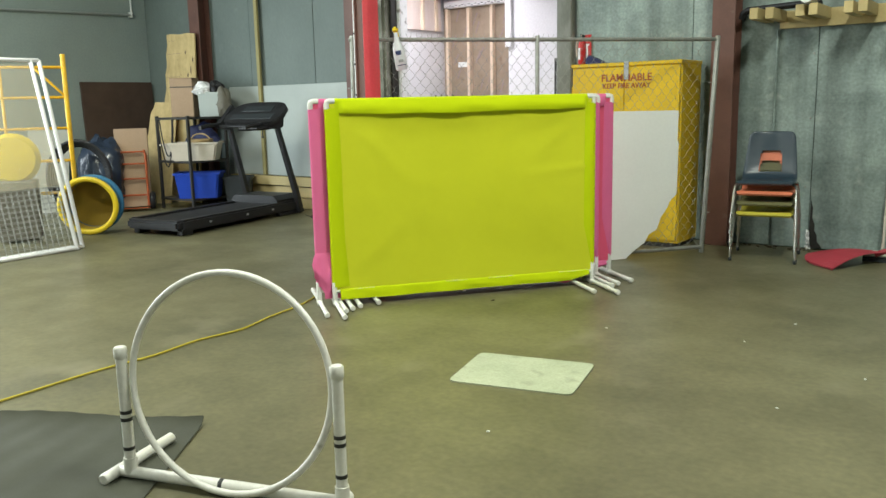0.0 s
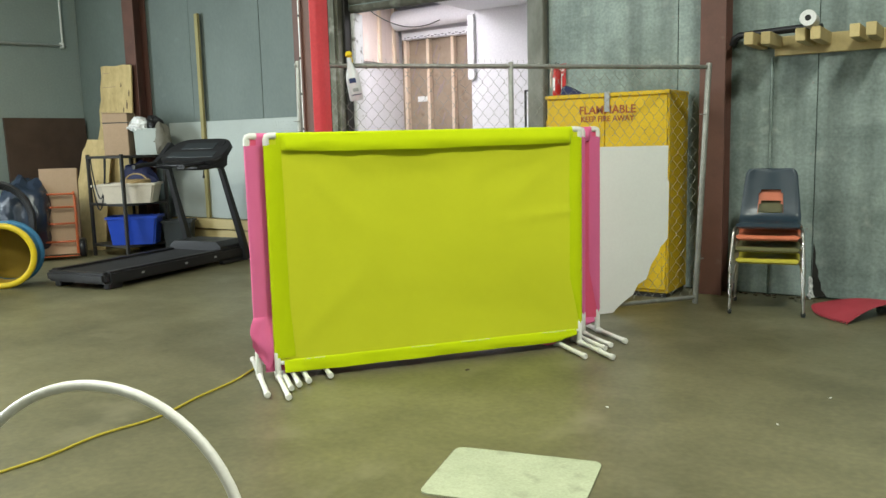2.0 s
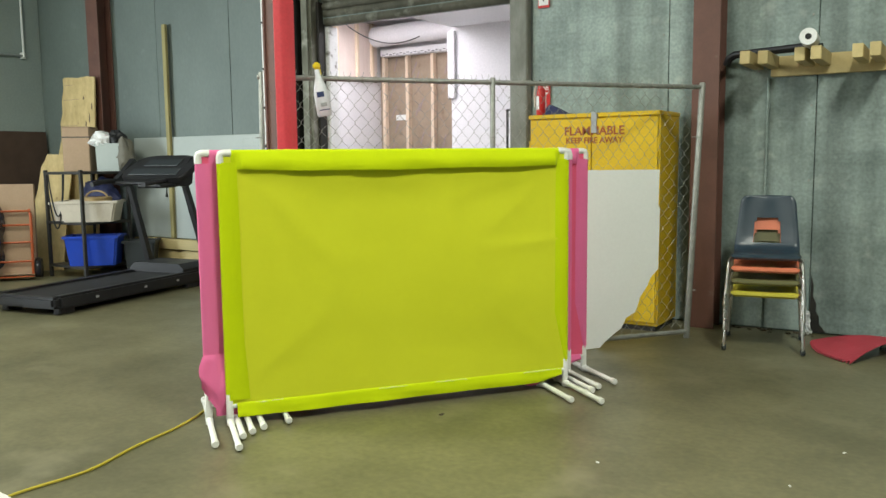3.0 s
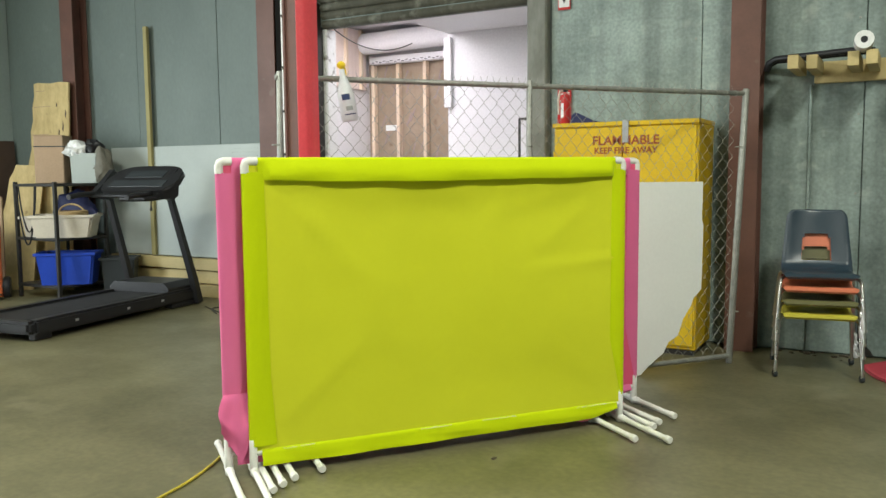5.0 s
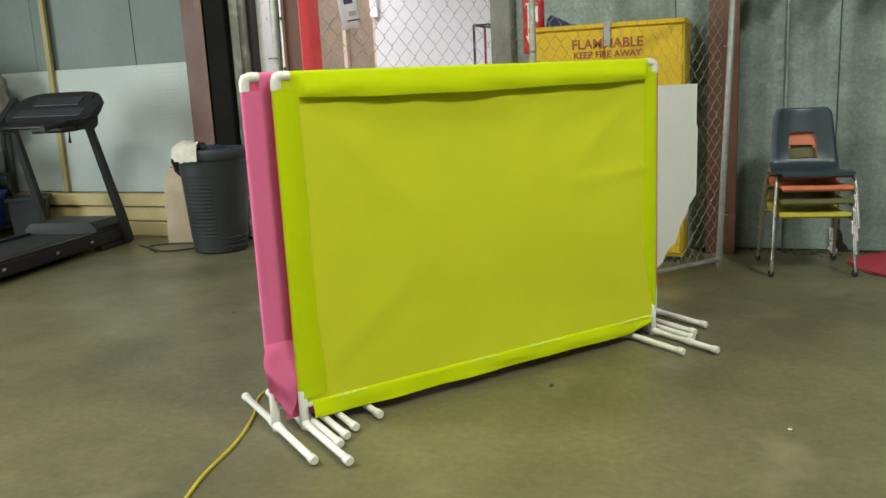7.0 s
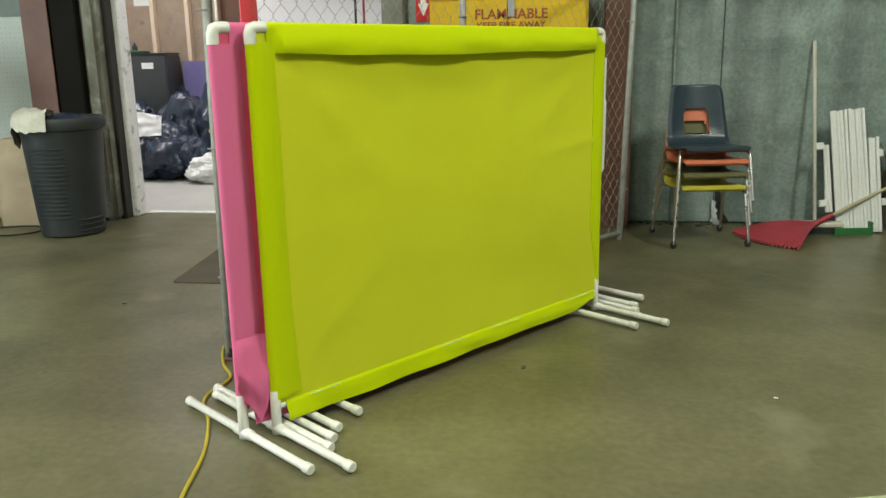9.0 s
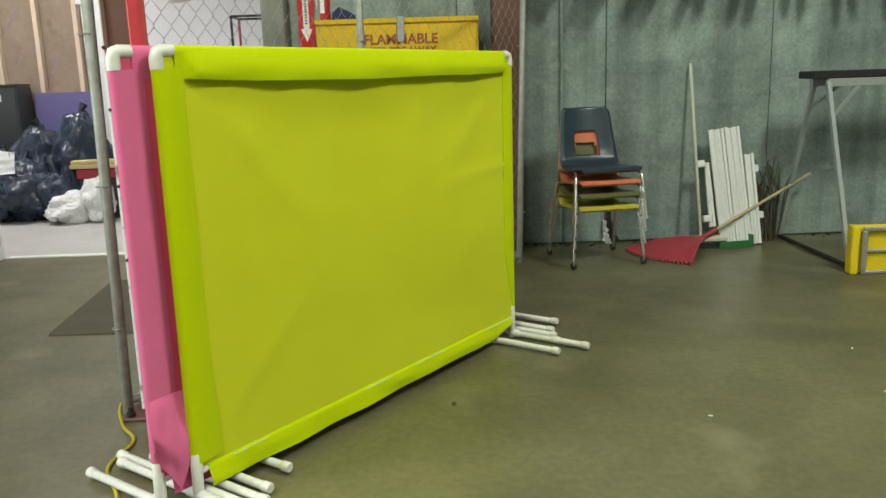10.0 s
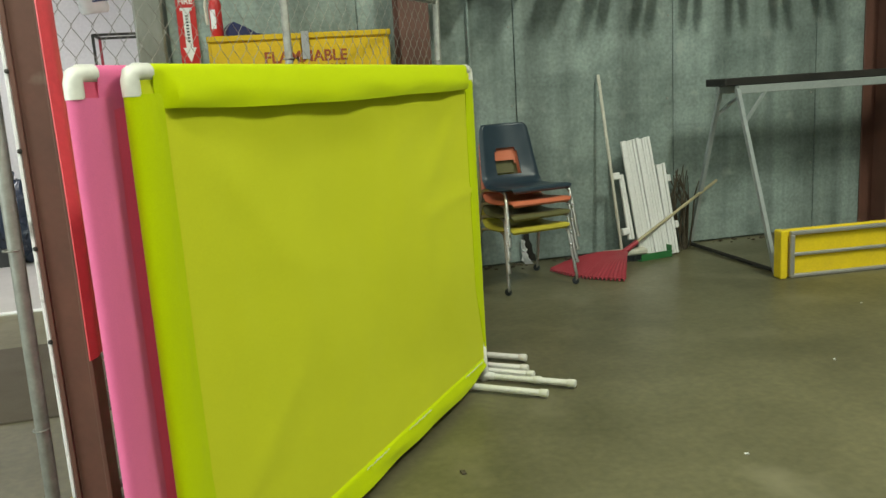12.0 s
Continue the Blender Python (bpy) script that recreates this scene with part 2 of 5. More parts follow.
M["green"] = material("green_plastic", (0.03, 0.17, 0.05), 0.5, 0, (0.02, 0.12, 0.04), 6, 0.5, 60, 0.05)
M["rakewood"] = material("worn_ash_handle", (0.45, 0.40, 0.25), 0.6, 0, (0.35, 0.30, 0.18), 9, 0.6, 60, 0.1)
M["handle_white"] = material("off_white_painted_handle", (0.60, 0.58, 0.50), 0.5, 0, (0.45, 0.43, 0.36), 9, 0.6, 60, 0.1)
M["grey_metal"] = material("grey_painted_steel", (0.36, 0.40, 0.40), 0.45, 0.2, (0.27, 0.30, 0.30), 6, 0.6, 60, 0.08)
M["alu"] = material("dull_aluminium", (0.46, 0.45, 0.44), 0.45, 0.6, (0.36, 0.35, 0.34), 8, 0.6, 60, 0.05)
M["mat_green"] = material("pale_green_rubber_mat", (0.40, 0.43, 0.29), 0.85, 0, (0.31, 0.34, 0.22), 4, 0.9, 90, 0.3, spots=(7, 0.64, (0.24, 0.255, 0.17)), fleck=0.1)
M["rubber"] = material("dark_ribbed_rubber", (0.050, 0.052, 0.035), 0.9, 0, (0.036, 0.038, 0.025), 3, 0.6, 120, 0.2)
M["rug"] = material("brown_door_mat", (0.085, 0.07, 0.048), 0.9, 0, (0.065, 0.05, 0.036), 5, 0.6, 140, 0.4)
M["cord"] = material("yellow_cord", (0.46, 0.37, 0.03), 0.55, 0, (0.34, 0.27, 0.03), 9, 0.5, 60, 0.02)
M["tape"] = material("black_tape", (0.02, 0.02, 0.02), 0.5, 0, None, 9, 0.5, 60, 0.02)
M["silver"] = material("silver_duct_tape", (0.45, 0.46, 0.47), 0.4, 0.4, (0.36, 0.37, 0.38), 20, 0.6, 60, 0.05)
M["purple"] = material("lilac_board", (0.17, 0.15, 0.33), 0.6, 0, (0.14, 0.12, 0.28), 2, 0.5, 60, 0.03)
M["slate_bin"] = material("dark_slate_plastic", (0.045, 0.05, 0.052), 0.5, 0, (0.06, 0.066, 0.07), 2, 0.6, 60, 0.05)
M["bottle"] = material("cloudy_white_plastic", (0.68, 0.71, 0.74), 0.3, 0, (0.6, 0.63, 0.67), 9, 0.4, 60, 0.02)
M["label_blue"] = material("navy_print", (0.03, 0.05, 0.14), 0.5, 0, None, 9, 0.4, 60, 0.0)
M["plastic_white"] = material("white_plastic", (0.78, 0.78, 0.78), 0.4, 0, (0.7, 0.7, 0.7), 6, 0.4, 60, 0.05)
M["print"] = material("faded_purple_print", (0.30, 0.235, 0.24), 0.7, 0, (0.40, 0.31, 0.26), 20, 0.9, 60, 0.1)
M["rag"] = material("grubby_cotton", (0.62, 0.60, 0.52), 0.85, 0, (0.42, 0.40, 0.33), 6, 0.8, 90, 0.3)
M["clear_sheet"] = material("hazy_grey_sheet", (0.45, 0.45, 0.40), 0.5, 0, (0.40, 0.40, 0.35), 2, 0.5, 60, 0.05)
M["bag_blue"] = material("dark_blue_nylon", (0.02, 0.028, 0.11), 0.6, 0, (0.014, 0.018, 0.07), 6, 0.6, 90, 0.2)
M["sack_grey"] = material("grey_brown_canvas", (0.17, 0.16, 0.13), 0.85, 0, (0.11, 0.10, 0.08), 6, 0.7, 60, 0.3)
M["teal"] = material("blue_tunnel_fabric", (0.03, 0.16, 0.30), 0.6, 0, None, 6, 0.5, 90, 0.2)
M["tunnel_in"] = material("ochre_tunnel_lining", (0.40, 0.27, 0.03), 0.6, 0, None, 6, 0.5, 90, 0.2)
M["lamp_glass"] = bpy.data.materials.new("lit_diffuser")
M["lamp_glass"].use_nodes = True
_b = M["lamp_glass"].node_tree.nodes["Principled BSDF"]
_b.inputs["Emission Color"].default_value, _b.inputs["Emission Strength"].default_value = (1, 0.95, 0.82, 1), 4.0

# ---- mesh helpers ----


def part(name, bm, mat, parent=None, label="", smooth=False):
    me = bpy.data.meshes.new(name)
    bmesh.ops.recalc_face_normals(bm, faces=bm.faces[:])
    for f in bm.faces:
        f.smooth = smooth
    bm.to_mesh(me)
    bm.free()
    for m in (mat if isinstance(mat, (list, tuple)) else [mat]):
        me.materials.append(M[m])
    if smooth:
        me.set_sharp_from_angle(angle=radians(38))
    ob = new(name, me)
    if parent is not None:
        ob.parent = parent
    if label:
        tagged(ob, label)
    return ob


def thing(name, label, category, group="", kind="", at=None):
    ob = new(name)
    ob.empty_display_size = 0.1
    if at is not None:
        ob.matrix_world = at
    return tagged(ob, label, category, group, kind)


def box(lo, hi, bevel=0.004, bm=None, m=None, seg=1):
    bm = bm or bmesh.new()
    c = [(a + b) / 2 for a, b in zip(lo, hi)]
    s = [abs(b - a) for a, b in zip(lo, hi)]
    mat = Matrix.Translation(c) @ Matrix.Diagonal((*s, 1))
    r = bmesh.ops.create_cube(bm, size=1, matrix=(m @ mat) if m else mat)
    if bevel:
        vs = set(r["verts"])
        es = [e for e in bm.edges if e.verts[0] in vs and e.verts[1] in vs]
        bmesh.ops.bevel(bm, geom=es, offset=min(bevel, min(s) * 0.4), segments=seg, affect="EDGES", clamp_overlap=True)
    return bm


def tube(points, r, seg=10, bm=None, closed=False, caps=True):
    """A round bar of radius r (or a radius for each point) along points."""
    bm = bm or bmesh.new()
    P = [Vector(p) for p in points]
    n = len(P)
    R = list(r) if isinstance(r, (list, tuple)) else [r] * n
    rings, up = [], None
    for i in range(n):
        a = P[(i - 1) % n] if (i > 0 or closed) else P[i]
        b = P[(i + 1) % n] if (i < n - 1 or closed) else P[i]
        t = (b - a).normalized()
        if up is None:
            up = t.orthogonal().normalized()
        up = (up - t * up.dot(t)).normalized()
        w = t.cross(up)
        rings.append([bm.verts.new(P[i] + (up * math.cos(k * math.tau / seg) + w * math.sin(k * math.tau / seg)) * R[i]) for k in range(seg)])
    for i in range(n if closed else n - 1):
        A, B = rings[i], rings[(i + 1) % n]
        for k in range(seg):
            bm.faces.new((A[k], A[(k + 1) % seg], B[(k + 1) % seg], B[k]))
    if caps and not closed:
        bm.faces.new(rings[0][::-1])
        bm.faces.new(rings[-1])
    return bm


def capped(a, b, r, bm=None, seg=12):
    """A bar with slightly rounded ends."""
    a, b = Vector(a), Vector(b)
    t = (b - a).normalized()
    return tube([a, a + t * r * 0.25, b - t * r * 0.25, b], [r * 0.8, r, r, r * 0.8], seg, bm)


def lathe(profile, seg=24, bm=None, m=None):
    """A turned shape from (radius, height) pairs."""
    bm = bm or bmesh.new()
    m = m or Matrix()
    rings = [[bm.verts.new(m @ Vector((r * math.cos(k * math.tau / seg), r * math.sin(k * math.tau / seg), z))) for k in range(seg)] for r, z in profile]
    for A, B in zip(rings, rings[1:]):
        for k in range(seg):
            bm.faces.new((A[k], A[(k + 1) % seg], B[(k + 1) % seg], B[k]))
    if profile[0][0] > 1e-4:
        bm.faces.new(rings[0][::-1])
    if profile[-1][0] > 1e-4:
        bm.faces.new(rings[-1])
    return bm


def sheet(f, nu, nv, thick=0.003, bm=None):
    """A thin sheet with thickness; f(u, v) gives its place, u and v from 0 to 1."""
    bm = bm or bmesh.new()
    g = [[bm.verts.new(f(i / nu, j / nv)) for j in range(nv + 1)] for i in range(nu + 1)]
    fs = [bm.faces.new((g[i][j], g[i + 1][j], g[i + 1][j + 1], g[i][j + 1])) for i in range(nu) for j in range(nv)]
    bmesh.ops.recalc_face_normals(bm, faces=fs)
    bmesh.ops.solidify(bm, geom=fs, thickness=thick)
    return bm


def prism(outline, y0, y1, bm=None, m=None):
    """An outline in x and z, given depth along y."""
    bm = bm or bmesh.new()
    m = m or Matrix()
    A = [bm.verts.new(m @ Vector((x, y0, z))) for x, z in outline]
    B = [bm.verts.new(m @ Vector((x, y1, z))) for x, z in outline]
    n = len(A)
    bm.faces.new(A)
    bm.faces.new(B[::-1])
    for i in range(n):
        bm.faces.new((A[i], B[i], B[(i + 1) % n], A[(i + 1) % n]))
    return bm


def thicken(bm, t):
    """Gives an open surface a second skin at distance t behind it, closed along its edges."""
    bm.normal_update()
    front = list(bm.faces)
    twin = {v: bm.verts.new(v.co - v.normal * t) for v in list(bm.verts)}
    for e in [e for e in bm.edges if e.is_boundary]:
        a, b = e.verts
        bm.faces.new((b, a, twin[a], twin[b]))
    for f in front:
        bm.faces.new([twin[v] for v in reversed(f.verts)])


def wobble(p, scale, amount, seed=0.0):
    return noise.noise(Vector((p[0] * scale + seed, p[1] * scale - seed, p[2] * scale + 2 * seed))) * amount


def words(text, size, m, mat, parent, name="lettering"):
    cu = bpy.data.curves.new(name, "FONT")
    cu.body, cu.size, cu.extrude, cu.align_x, cu.offset = text, size, 0.001, "CENTER", size * 0.022
    cu.materials.append(M[mat])
    tmp = bpy.data.objects.new(name, cu)
    me = bpy.data.meshes.new_from_object(tmp)
    bpy.data.objects.remove(tmp)
    ob = new(name, me)
    ob.parent, ob.matrix_basis = parent, m
    return ob

# ---- the setting ----
WY = 7.5          # inner face of the long north wall
WX = -11.2        # inner face of the west wall
EX, SY = 7.0, -6.0
D0, D1, DZ = -6.30, -4.10, 2.67   # the doorway: its sides and height


def structure(name, bm, mat, label, category):
    return tagged(part(name, bm, mat), label, category, kind="structure")


structure("floor", box((WX - 0.2, SY - 0.2, -0.2), (EX + 0.2, WY + 0.2, 0), 0), "floor", "worn polished concrete warehouse floor with stains", "floor")
structure("floor_back_room", box((-8.4, WY + 0.2, -0.2), (-2.0, 11.4, 0.002), 0), "back_floor", "pale concrete floor of the room behind the doorway", "floor")
wall_n = box((WX - 0.2, WY + 0.02, 0), (D0 - 0.02, WY + 0.2, CEIL), 0)
box((D1 + 0.02, WY + 0.02, 0), (EX + 0.2, WY + 0.2, CEIL), 0, wall_n)
box((D0 - 0.02, WY + 0.02, DZ + 0.02), (D1 + 0.02, WY + 0.2, CEIL), 0, wall_n)
wall_n = structure("wall_north", wall_n, "wall_old", "grey-green sheet metal warehouse wall with a doorway", "wall")
wall_w = box((WX - 0.2, SY, 0), (WX, 0.2, CEIL), 0)
box((WX - 0.2, 3.2, 0), (WX, WY + 0.02, CEIL), 0, wall_w)
box((WX - 0.2, 0.2, 3.6), (WX, 3.2, CEIL), 0, wall_w)
wall_w = structure("wall_west", wall_w, "block", "dull blue-grey painted side wall of the warehouse", "wall")
structure("wall_east", box((EX, SY, 0), (EX + 0.2, WY + 0.02, CEIL), 0), "wall", "grey sheet metal warehouse wall", "wall")
structure("wall_south", box((WX - 0.2, SY - 0.2, 0), (EX + 0.2, SY, CEIL), 0), "wall", "grey sheet metal warehouse wall", "wall")
structure("ceiling", box((WX - 0.2, SY - 0.2, CEIL), (EX + 0.2, WY + 0.2, CEIL + 0.2), 0), "ceiling", "unseen roof deck of the warehouse, toned dark", "ceiling")

# sheets of the north wall: x0, x1, z0, z1, material, standing off the wall a little
edges_left = [WX + 0.01, -10.06, -8.84, -7.62, -6.66]
edges_right = [-3.93, -2.74, -1.66, -0.44, 0.78, 2.0, 3.22, 4.44, 5.66, EX - 0.01]
rng = random.Random(4)
for es, mat in ((edges_left, "wall_old"), (edges_right, "wall")):
    for a, b in zip(es, es[1:]):
        off = rng.uniform(0.0, 0.006)
        part("wall_panel", box((a + 0.003, WY - off, 0.012), (b - 0.003, WY + 0.018 - 0.0, CEIL - 0.01), 0.003), mat, wall_n)
        # row of screw heads along the seam
        if b < 2.5 and mat == "wall":
            bm = bmesh.new()
            for z in (0.5, 1.1, 1.7, 2.3):
                lathe([(0.009, 0), (0.008, 0.004), (0.0005, 0.006)], 8, bm, pose(b - 0.04 + rng.uniform(-0.01, 0.01), WY - off, z + rng.uniform(-.05, .05), 90))
            part("screw_heads", bm, "galv", wall_n)
part("wall_panel", box((D0, WY, DZ + 0.3), (D1, WY + 0.018, CEIL - 0.01), 0.003), "wall_old", wall_n)


def wide_flange(x0, x1, y0, y1, z1, flip=False):
    """An H-section column between the given sides, web across the middle."""
    bm = bmesh.new()
    t = 0.014
    if not flip:
        box((x0, y0, 0), (x1, y0 + t, z1), 0.002, bm)
        box((x0, y1 - t, 0), (x1, y1, z1), 0.002, bm)
        xm = (x0 + x1) / 2
        box((xm - 0.006, y0 + t, 0), (xm + 0.006, y1 - t, z1), 0, bm)
    else:
        box((x0, y0, 0), (x0 + t, y1, z1), 0.002, bm)
        box((x1 - t, y0, 0), (x1, y1, z1), 0.002, bm)
        ym = (y0 + y1) / 2
        box((x0 + t, ym - 0.006, 0), (x1 - t, ym + 0.006, z1), 0, bm)
    return bm


for x0, x1 in ((-9.87, -9.65), (-6.90, -6.68), (-2.50, -2.30), (1.20, 1.44)):
    tagged(part("steel_column", wide_flange(x0, x1, WY - 0.30 if x0 > 0 else WY - 0.2, WY - 0.008, CEIL), "brown"),
           "brown primed steel column standing against the wall", "column", "wall columns", "structure")

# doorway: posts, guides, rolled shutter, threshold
# the first block fills a shadow gap; its darkness is only in the colour
structure("door_gap_left", box((-6.678, WY - 0.185, 0), (-6.462, WY + 0.02, CEIL), 0.01), "soot", "near-black block standing for the shadow gap beside the doorway", "door post")
structure("door_post_mossy", box((-6.46, WY - 0.15, 0), (-6.325, WY + 0.02, 3.2), 0.03, seg=3), "moss", "weathered dark timber post beside the doorway", "door post")
structure("door_guide", box((-6.323, WY - 0.05, 0), (-6.29, WY + 0.05, 2.9), 0.004), "black_steel", "black shutter guide rail of the doorway", "door guide")
structure("door_jamb_left", box((-6.32, WY + 0.052, 0), (-6.245, WY + 0.20, DZ), 0.01), "peel", "white door jamb with peeling paint", "door jamb")
structure("door_jamb_right", box((-4.12, WY - 0.06, 0), (-3.95, WY + 0.22, 3.2), 0.012), "jamb", "dirty grey concrete door jamb", "door jamb")
bm = bmesh.new()
for i in range(5):
    capped((D0 + 0.02, WY + 0.05 - 0.012 * i, DZ + 0.04 + 0.075 * i), (D1 - 0.03, WY + 0.05 - 0.012 * i, DZ + 0.04 + 0.075 * i), 0.042, bm)
structure("rolled_shutter", bm, "shutter", "rolled dark shutter stained with moss above the doorway", "shutter")
structure("threshold", box((D0 + 0.07, WY + 0.2, 0), (D1, WY + 0.26, 0.012), 0.003), "white", "pale threshold strip across the doorway", "threshold")

# room behind the doorway
BY = 11.0
structure("back_room_west_wall", box((-8.4, WY + 0.2, 0), (-8.2, BY + 0.2, 3.3), 0), "white_wall", "white wall of the back room", "wall")
structure("back_room_north_wall", box((-8.2, BY + 0.04, 0), (-2.0, BY + 0.2, 3.3), 0), "kraft", "back wall covered with brown kraft-faced insulation", "wall")
structure("back_room_white_wall", box((-6.40, 10.15, 0), (-2.2, BY + 0.036, 3.297), 0.01), "white_wall", "white painted wall in the back room", "wall")
structure("dropped_ceiling", box((-6.38, WY + 0.204, 3.0), (-2.204, 10.146, 3.296), 0.006), "white_wall", "lower white ceiling in the back room", "ceiling")
structure("back_room_east_wall", box((-2.2, WY + 0.2, 0), (-2.0, BY + 0.04, 3.3), 0), "white_wall", "white wall of the back room", "wall")
structure("back_room_ceiling", box((-8.4, WY + 0.2, 3.3), (-2.0, BY + 0.2, 3.4), 0), "white_wall", "white ceiling of the back room", "ceiling")
for x in (-8.08, -7.66, -7.22, -6.78):
    structure("stud", box((x - 0.025, BY - 0.05, 0), (x + 0.025, BY + 0.038, 2.825), 0.003), "stud", "bare timber wall stud", "stud")
structure("header_beam", box((-8.1, BY - 0.10, 2.83), (-6.42, BY + 0.036, 2.94), 0.006), "white_wall", "white header over the studs", "beam")
tagged(part("duct", capped((-8.1, BY - 0.26, 3.09), (-6.46, BY - 0.26, 3.12), 0.145, seg=20), "white_wall", smooth=True), "white insulated round duct under the ceiling", "duct")
structure("fascia", box((-8.18, BY + 0.0, 2.945), (-6.42, BY + 0.037, 3.295), 0.004), "white_wall", "white board above the studs", "board")
structure("white_pilaster", box((-6.43, 10.11, 2.10), (-6.33, 10.148, 2.95), 0.006), "white_wall", "white corner trim", "trim")
for y in (9.5, 9.95, 10.4, 10.75):
    structure("side_stud", box((-8.196, y - 0.025, 2.47), (-8.11, y + 0.025, 3.29), 0.003), "stud", "bare timber wall stud", "stud")
structure("side_insulation", box((-8.198, 8.4, 2.47), (-8.15, 10.9, 3.29), 0.004), "bare_ply", "brown kraft-faced insulation between studs", "insulation")
tagged(part("cable", tube([Vector((-8.085, 10.0, 3.25)).lerp(Vector((-7.0, 10.78, 3.2)), i / 30) - Vector((0, 0, 0.30 * math.sin(i / 30 * math.pi) ** 0.8)) for i in range(31)], 0.007, 8), "charcoal", smooth=True),
       "grey cable looped along the studs", "cable")

bm = bmesh.new()
for i in range(26):
    box((-8.05 + i * 0.062, BY - 0.106, 2.842 + 0.014 * (i % 2)), (-8.012 + i * 0.062, BY - 0.1015, 2.852 + 0.014 * (i % 2)), 0, bm)
structure("header_slots", bm, "charcoal", "dark slots punched in the header strip", "slots")
structure("paper_patch", box((-7.92, BY + 0.030, 1.90), (-7.69, BY + 0.0385, 1.98), 0.002), "white", "small white patch on the brown insulation", "patch")
bm = bmesh.new()
rp = random.Random(5)
for i in range(26):
    m = pose(rp.uniform(-8.0, -6.5), BY + 0.037, rp.uniform(1.4, 2.75), 0, 22 + rp.uniform(-6, 6), 0)
    box((-0.012, -0.001, -0.10), (0.012, 0.0022, 0.10), 0, bm, m)
tagged(part("insulation_print", bm, "print"), "faded purple print bars on the brown insulation", "print", kind="structure")

# lower lining of the north wall
structure("lining_board", box((-9.3, WY - 0.034, 0.42), (-6.93, WY - 0.008, 1.61), 0.004), "panel", "white-faced lining board on the lower wall", "board")
pegs = bmesh.new()
box((-7.45, WY - 0.040, 0.43), (-6.935, WY - 0.0345, 1.60), 0.002, pegs)
peg = tagged(part("pegboard", pegs, "panel"), "white pegboard strip at the end of the lining", "board", kind="structure")
bm = bmesh.new()
for i in range(13):
    for k in range(30):
        x, z = -7.42 + i * 0.038, 0.46 + k * 0.038
        bm.faces.new([bm.verts.new((x + 0.0028 * math.cos(a), WY - 0.0405, z + 0.0028 * math.sin(a))) for a in [q * math.tau / 6 for q in range(6)]])
tagged(part("peg_holes", bm, "charcoal", peg), kind="stuff")
for z0, z1, y in ((0.29, 0.41, 0.10), (0.14, 0.275, 0.05), (0.0, 0.13, 0.085)):
    structure("sill_timber", box((-9.3, WY - y, z0), (-6.92, WY - 0.008, z1), 0.006), "wood", "rough pine timber along the foot of the wall", "timber")
structure("upright_batten", box((-8.65, WY - 0.075, 0.42), (-8.592, WY - 0.036, 2.9), 0.004), "old_wood", "pale pine batten standing against the lining board", "batten")
structure("wall_conduit", tube([(WX + 0.03, 3.25, 2.62), (WX + 0.03, 5.0, 2.65), (WX + 0.03, 7.3, 2.72)], 0.016, 8), "grey_metal", "thin grey conduit along the side wall", "conduit")
structure("conduit_drop", tube([(WX + 0.04, 7.25, 2.70), (WX + 0.04, 7.25, 5.0)], 0.014, 8), "white", "white conduit dropping to a small box", "conduit")
structure("junction_box", box((WX, 7.22, 2.68), (WX + 0.04, 7.28, 2.76), 0.006), "white", "small white junction box on the side wall", "junction box")
structure("wall_pipe", tube([(-1.99, WY - 0.02, 0.02), (-1.99, WY - 0.02, 1.88)], 0.010, 10), "wall", "thin grey conduit rising on the sheet metal wall", "pipe")

structure("torn_wall_corner", prism([(-1.655, 0.014), (-1.545, 0.014), (-1.565, 0.05), (-1.585, 0.07), (-1.59, 0.13), (-1.612, 0.17), (-1.61, 0.22), (-1.634, 0.28), (-1.632, 0.36), (-1.650, 0.44)], WY - 0.012, WY - 0.0065), "black_steel", "dark hole where a wall sheet is torn away", "wall hole")
structure("curled_sheet_edge", sheet(lambda u, v: Vector((-1.675 + 0.045 * u * (1 - 0.6 * v) + wobble((u, v * 3, 1), 2.0, 0.02), WY - 0.025 - 0.04 * u * (1 - v) + wobble((u * 2, v * 4, 4), 2.0, 0.03), 0.012 + 0.16 * v)), 6, 14, 0.003), "plastic_white", "bright curled edge of a torn wall sheet", "wall sheet")

# ceiling fixtures
for lx, ly, w, turn in LAMPS:
    fx = thing("ceiling_light", "long white metal ceiling light with glowing diffuser", "ceiling light", "ceiling lights", at=pose(lx, ly, CEIL, 0, 0, turn))
    part("housing", box((-0.72, -0.3, -0.14), (0.72, 0.3, -0.002), 0.02), "white", fx)
    part("diffuser", box((-0.68, -0.27, -0.17), (0.68, 0.27, -0.142), 0.01), "lamp_glass", fx)

# ---- free-standing column with red vinyl ----
CX0, CX1, CY0, CY1 = -4.172, -4.07, 4.515, 4.66
colm = thing("post", "brown primed steel post with red vinyl hung on it", "post", kind="structure")
part("section", wide_flange(CX0, CX1, CY0, CY1, CEIL, True), "brown", colm)
part("web_plate", box((CX0 + 0.015, CY0 + 0.01, 0.02), (CX1 - 0.015, CY0 + 0.02, CEIL), 0.0), "brown", colm)
part("edge_strip", box((CX0 - 0.013, CY0 + 0.004, 0.02), (CX0 - 0.002, CY0 + 0.016, 3.4), 0.002), "peel", colm, "chipped white edge strip")
for z in (0.62, 0.9, 1.18, 1.40, 1.62, 1.84, 2.1, 2.4):
    part("strip_bolt", lathe([(0.007, 0), (0.007, 0.006), (0.0005, 0.008)], 8, None, pose(CX0 - 0.004, CY0 + 0.004, z, 90)), "black_steel", colm)
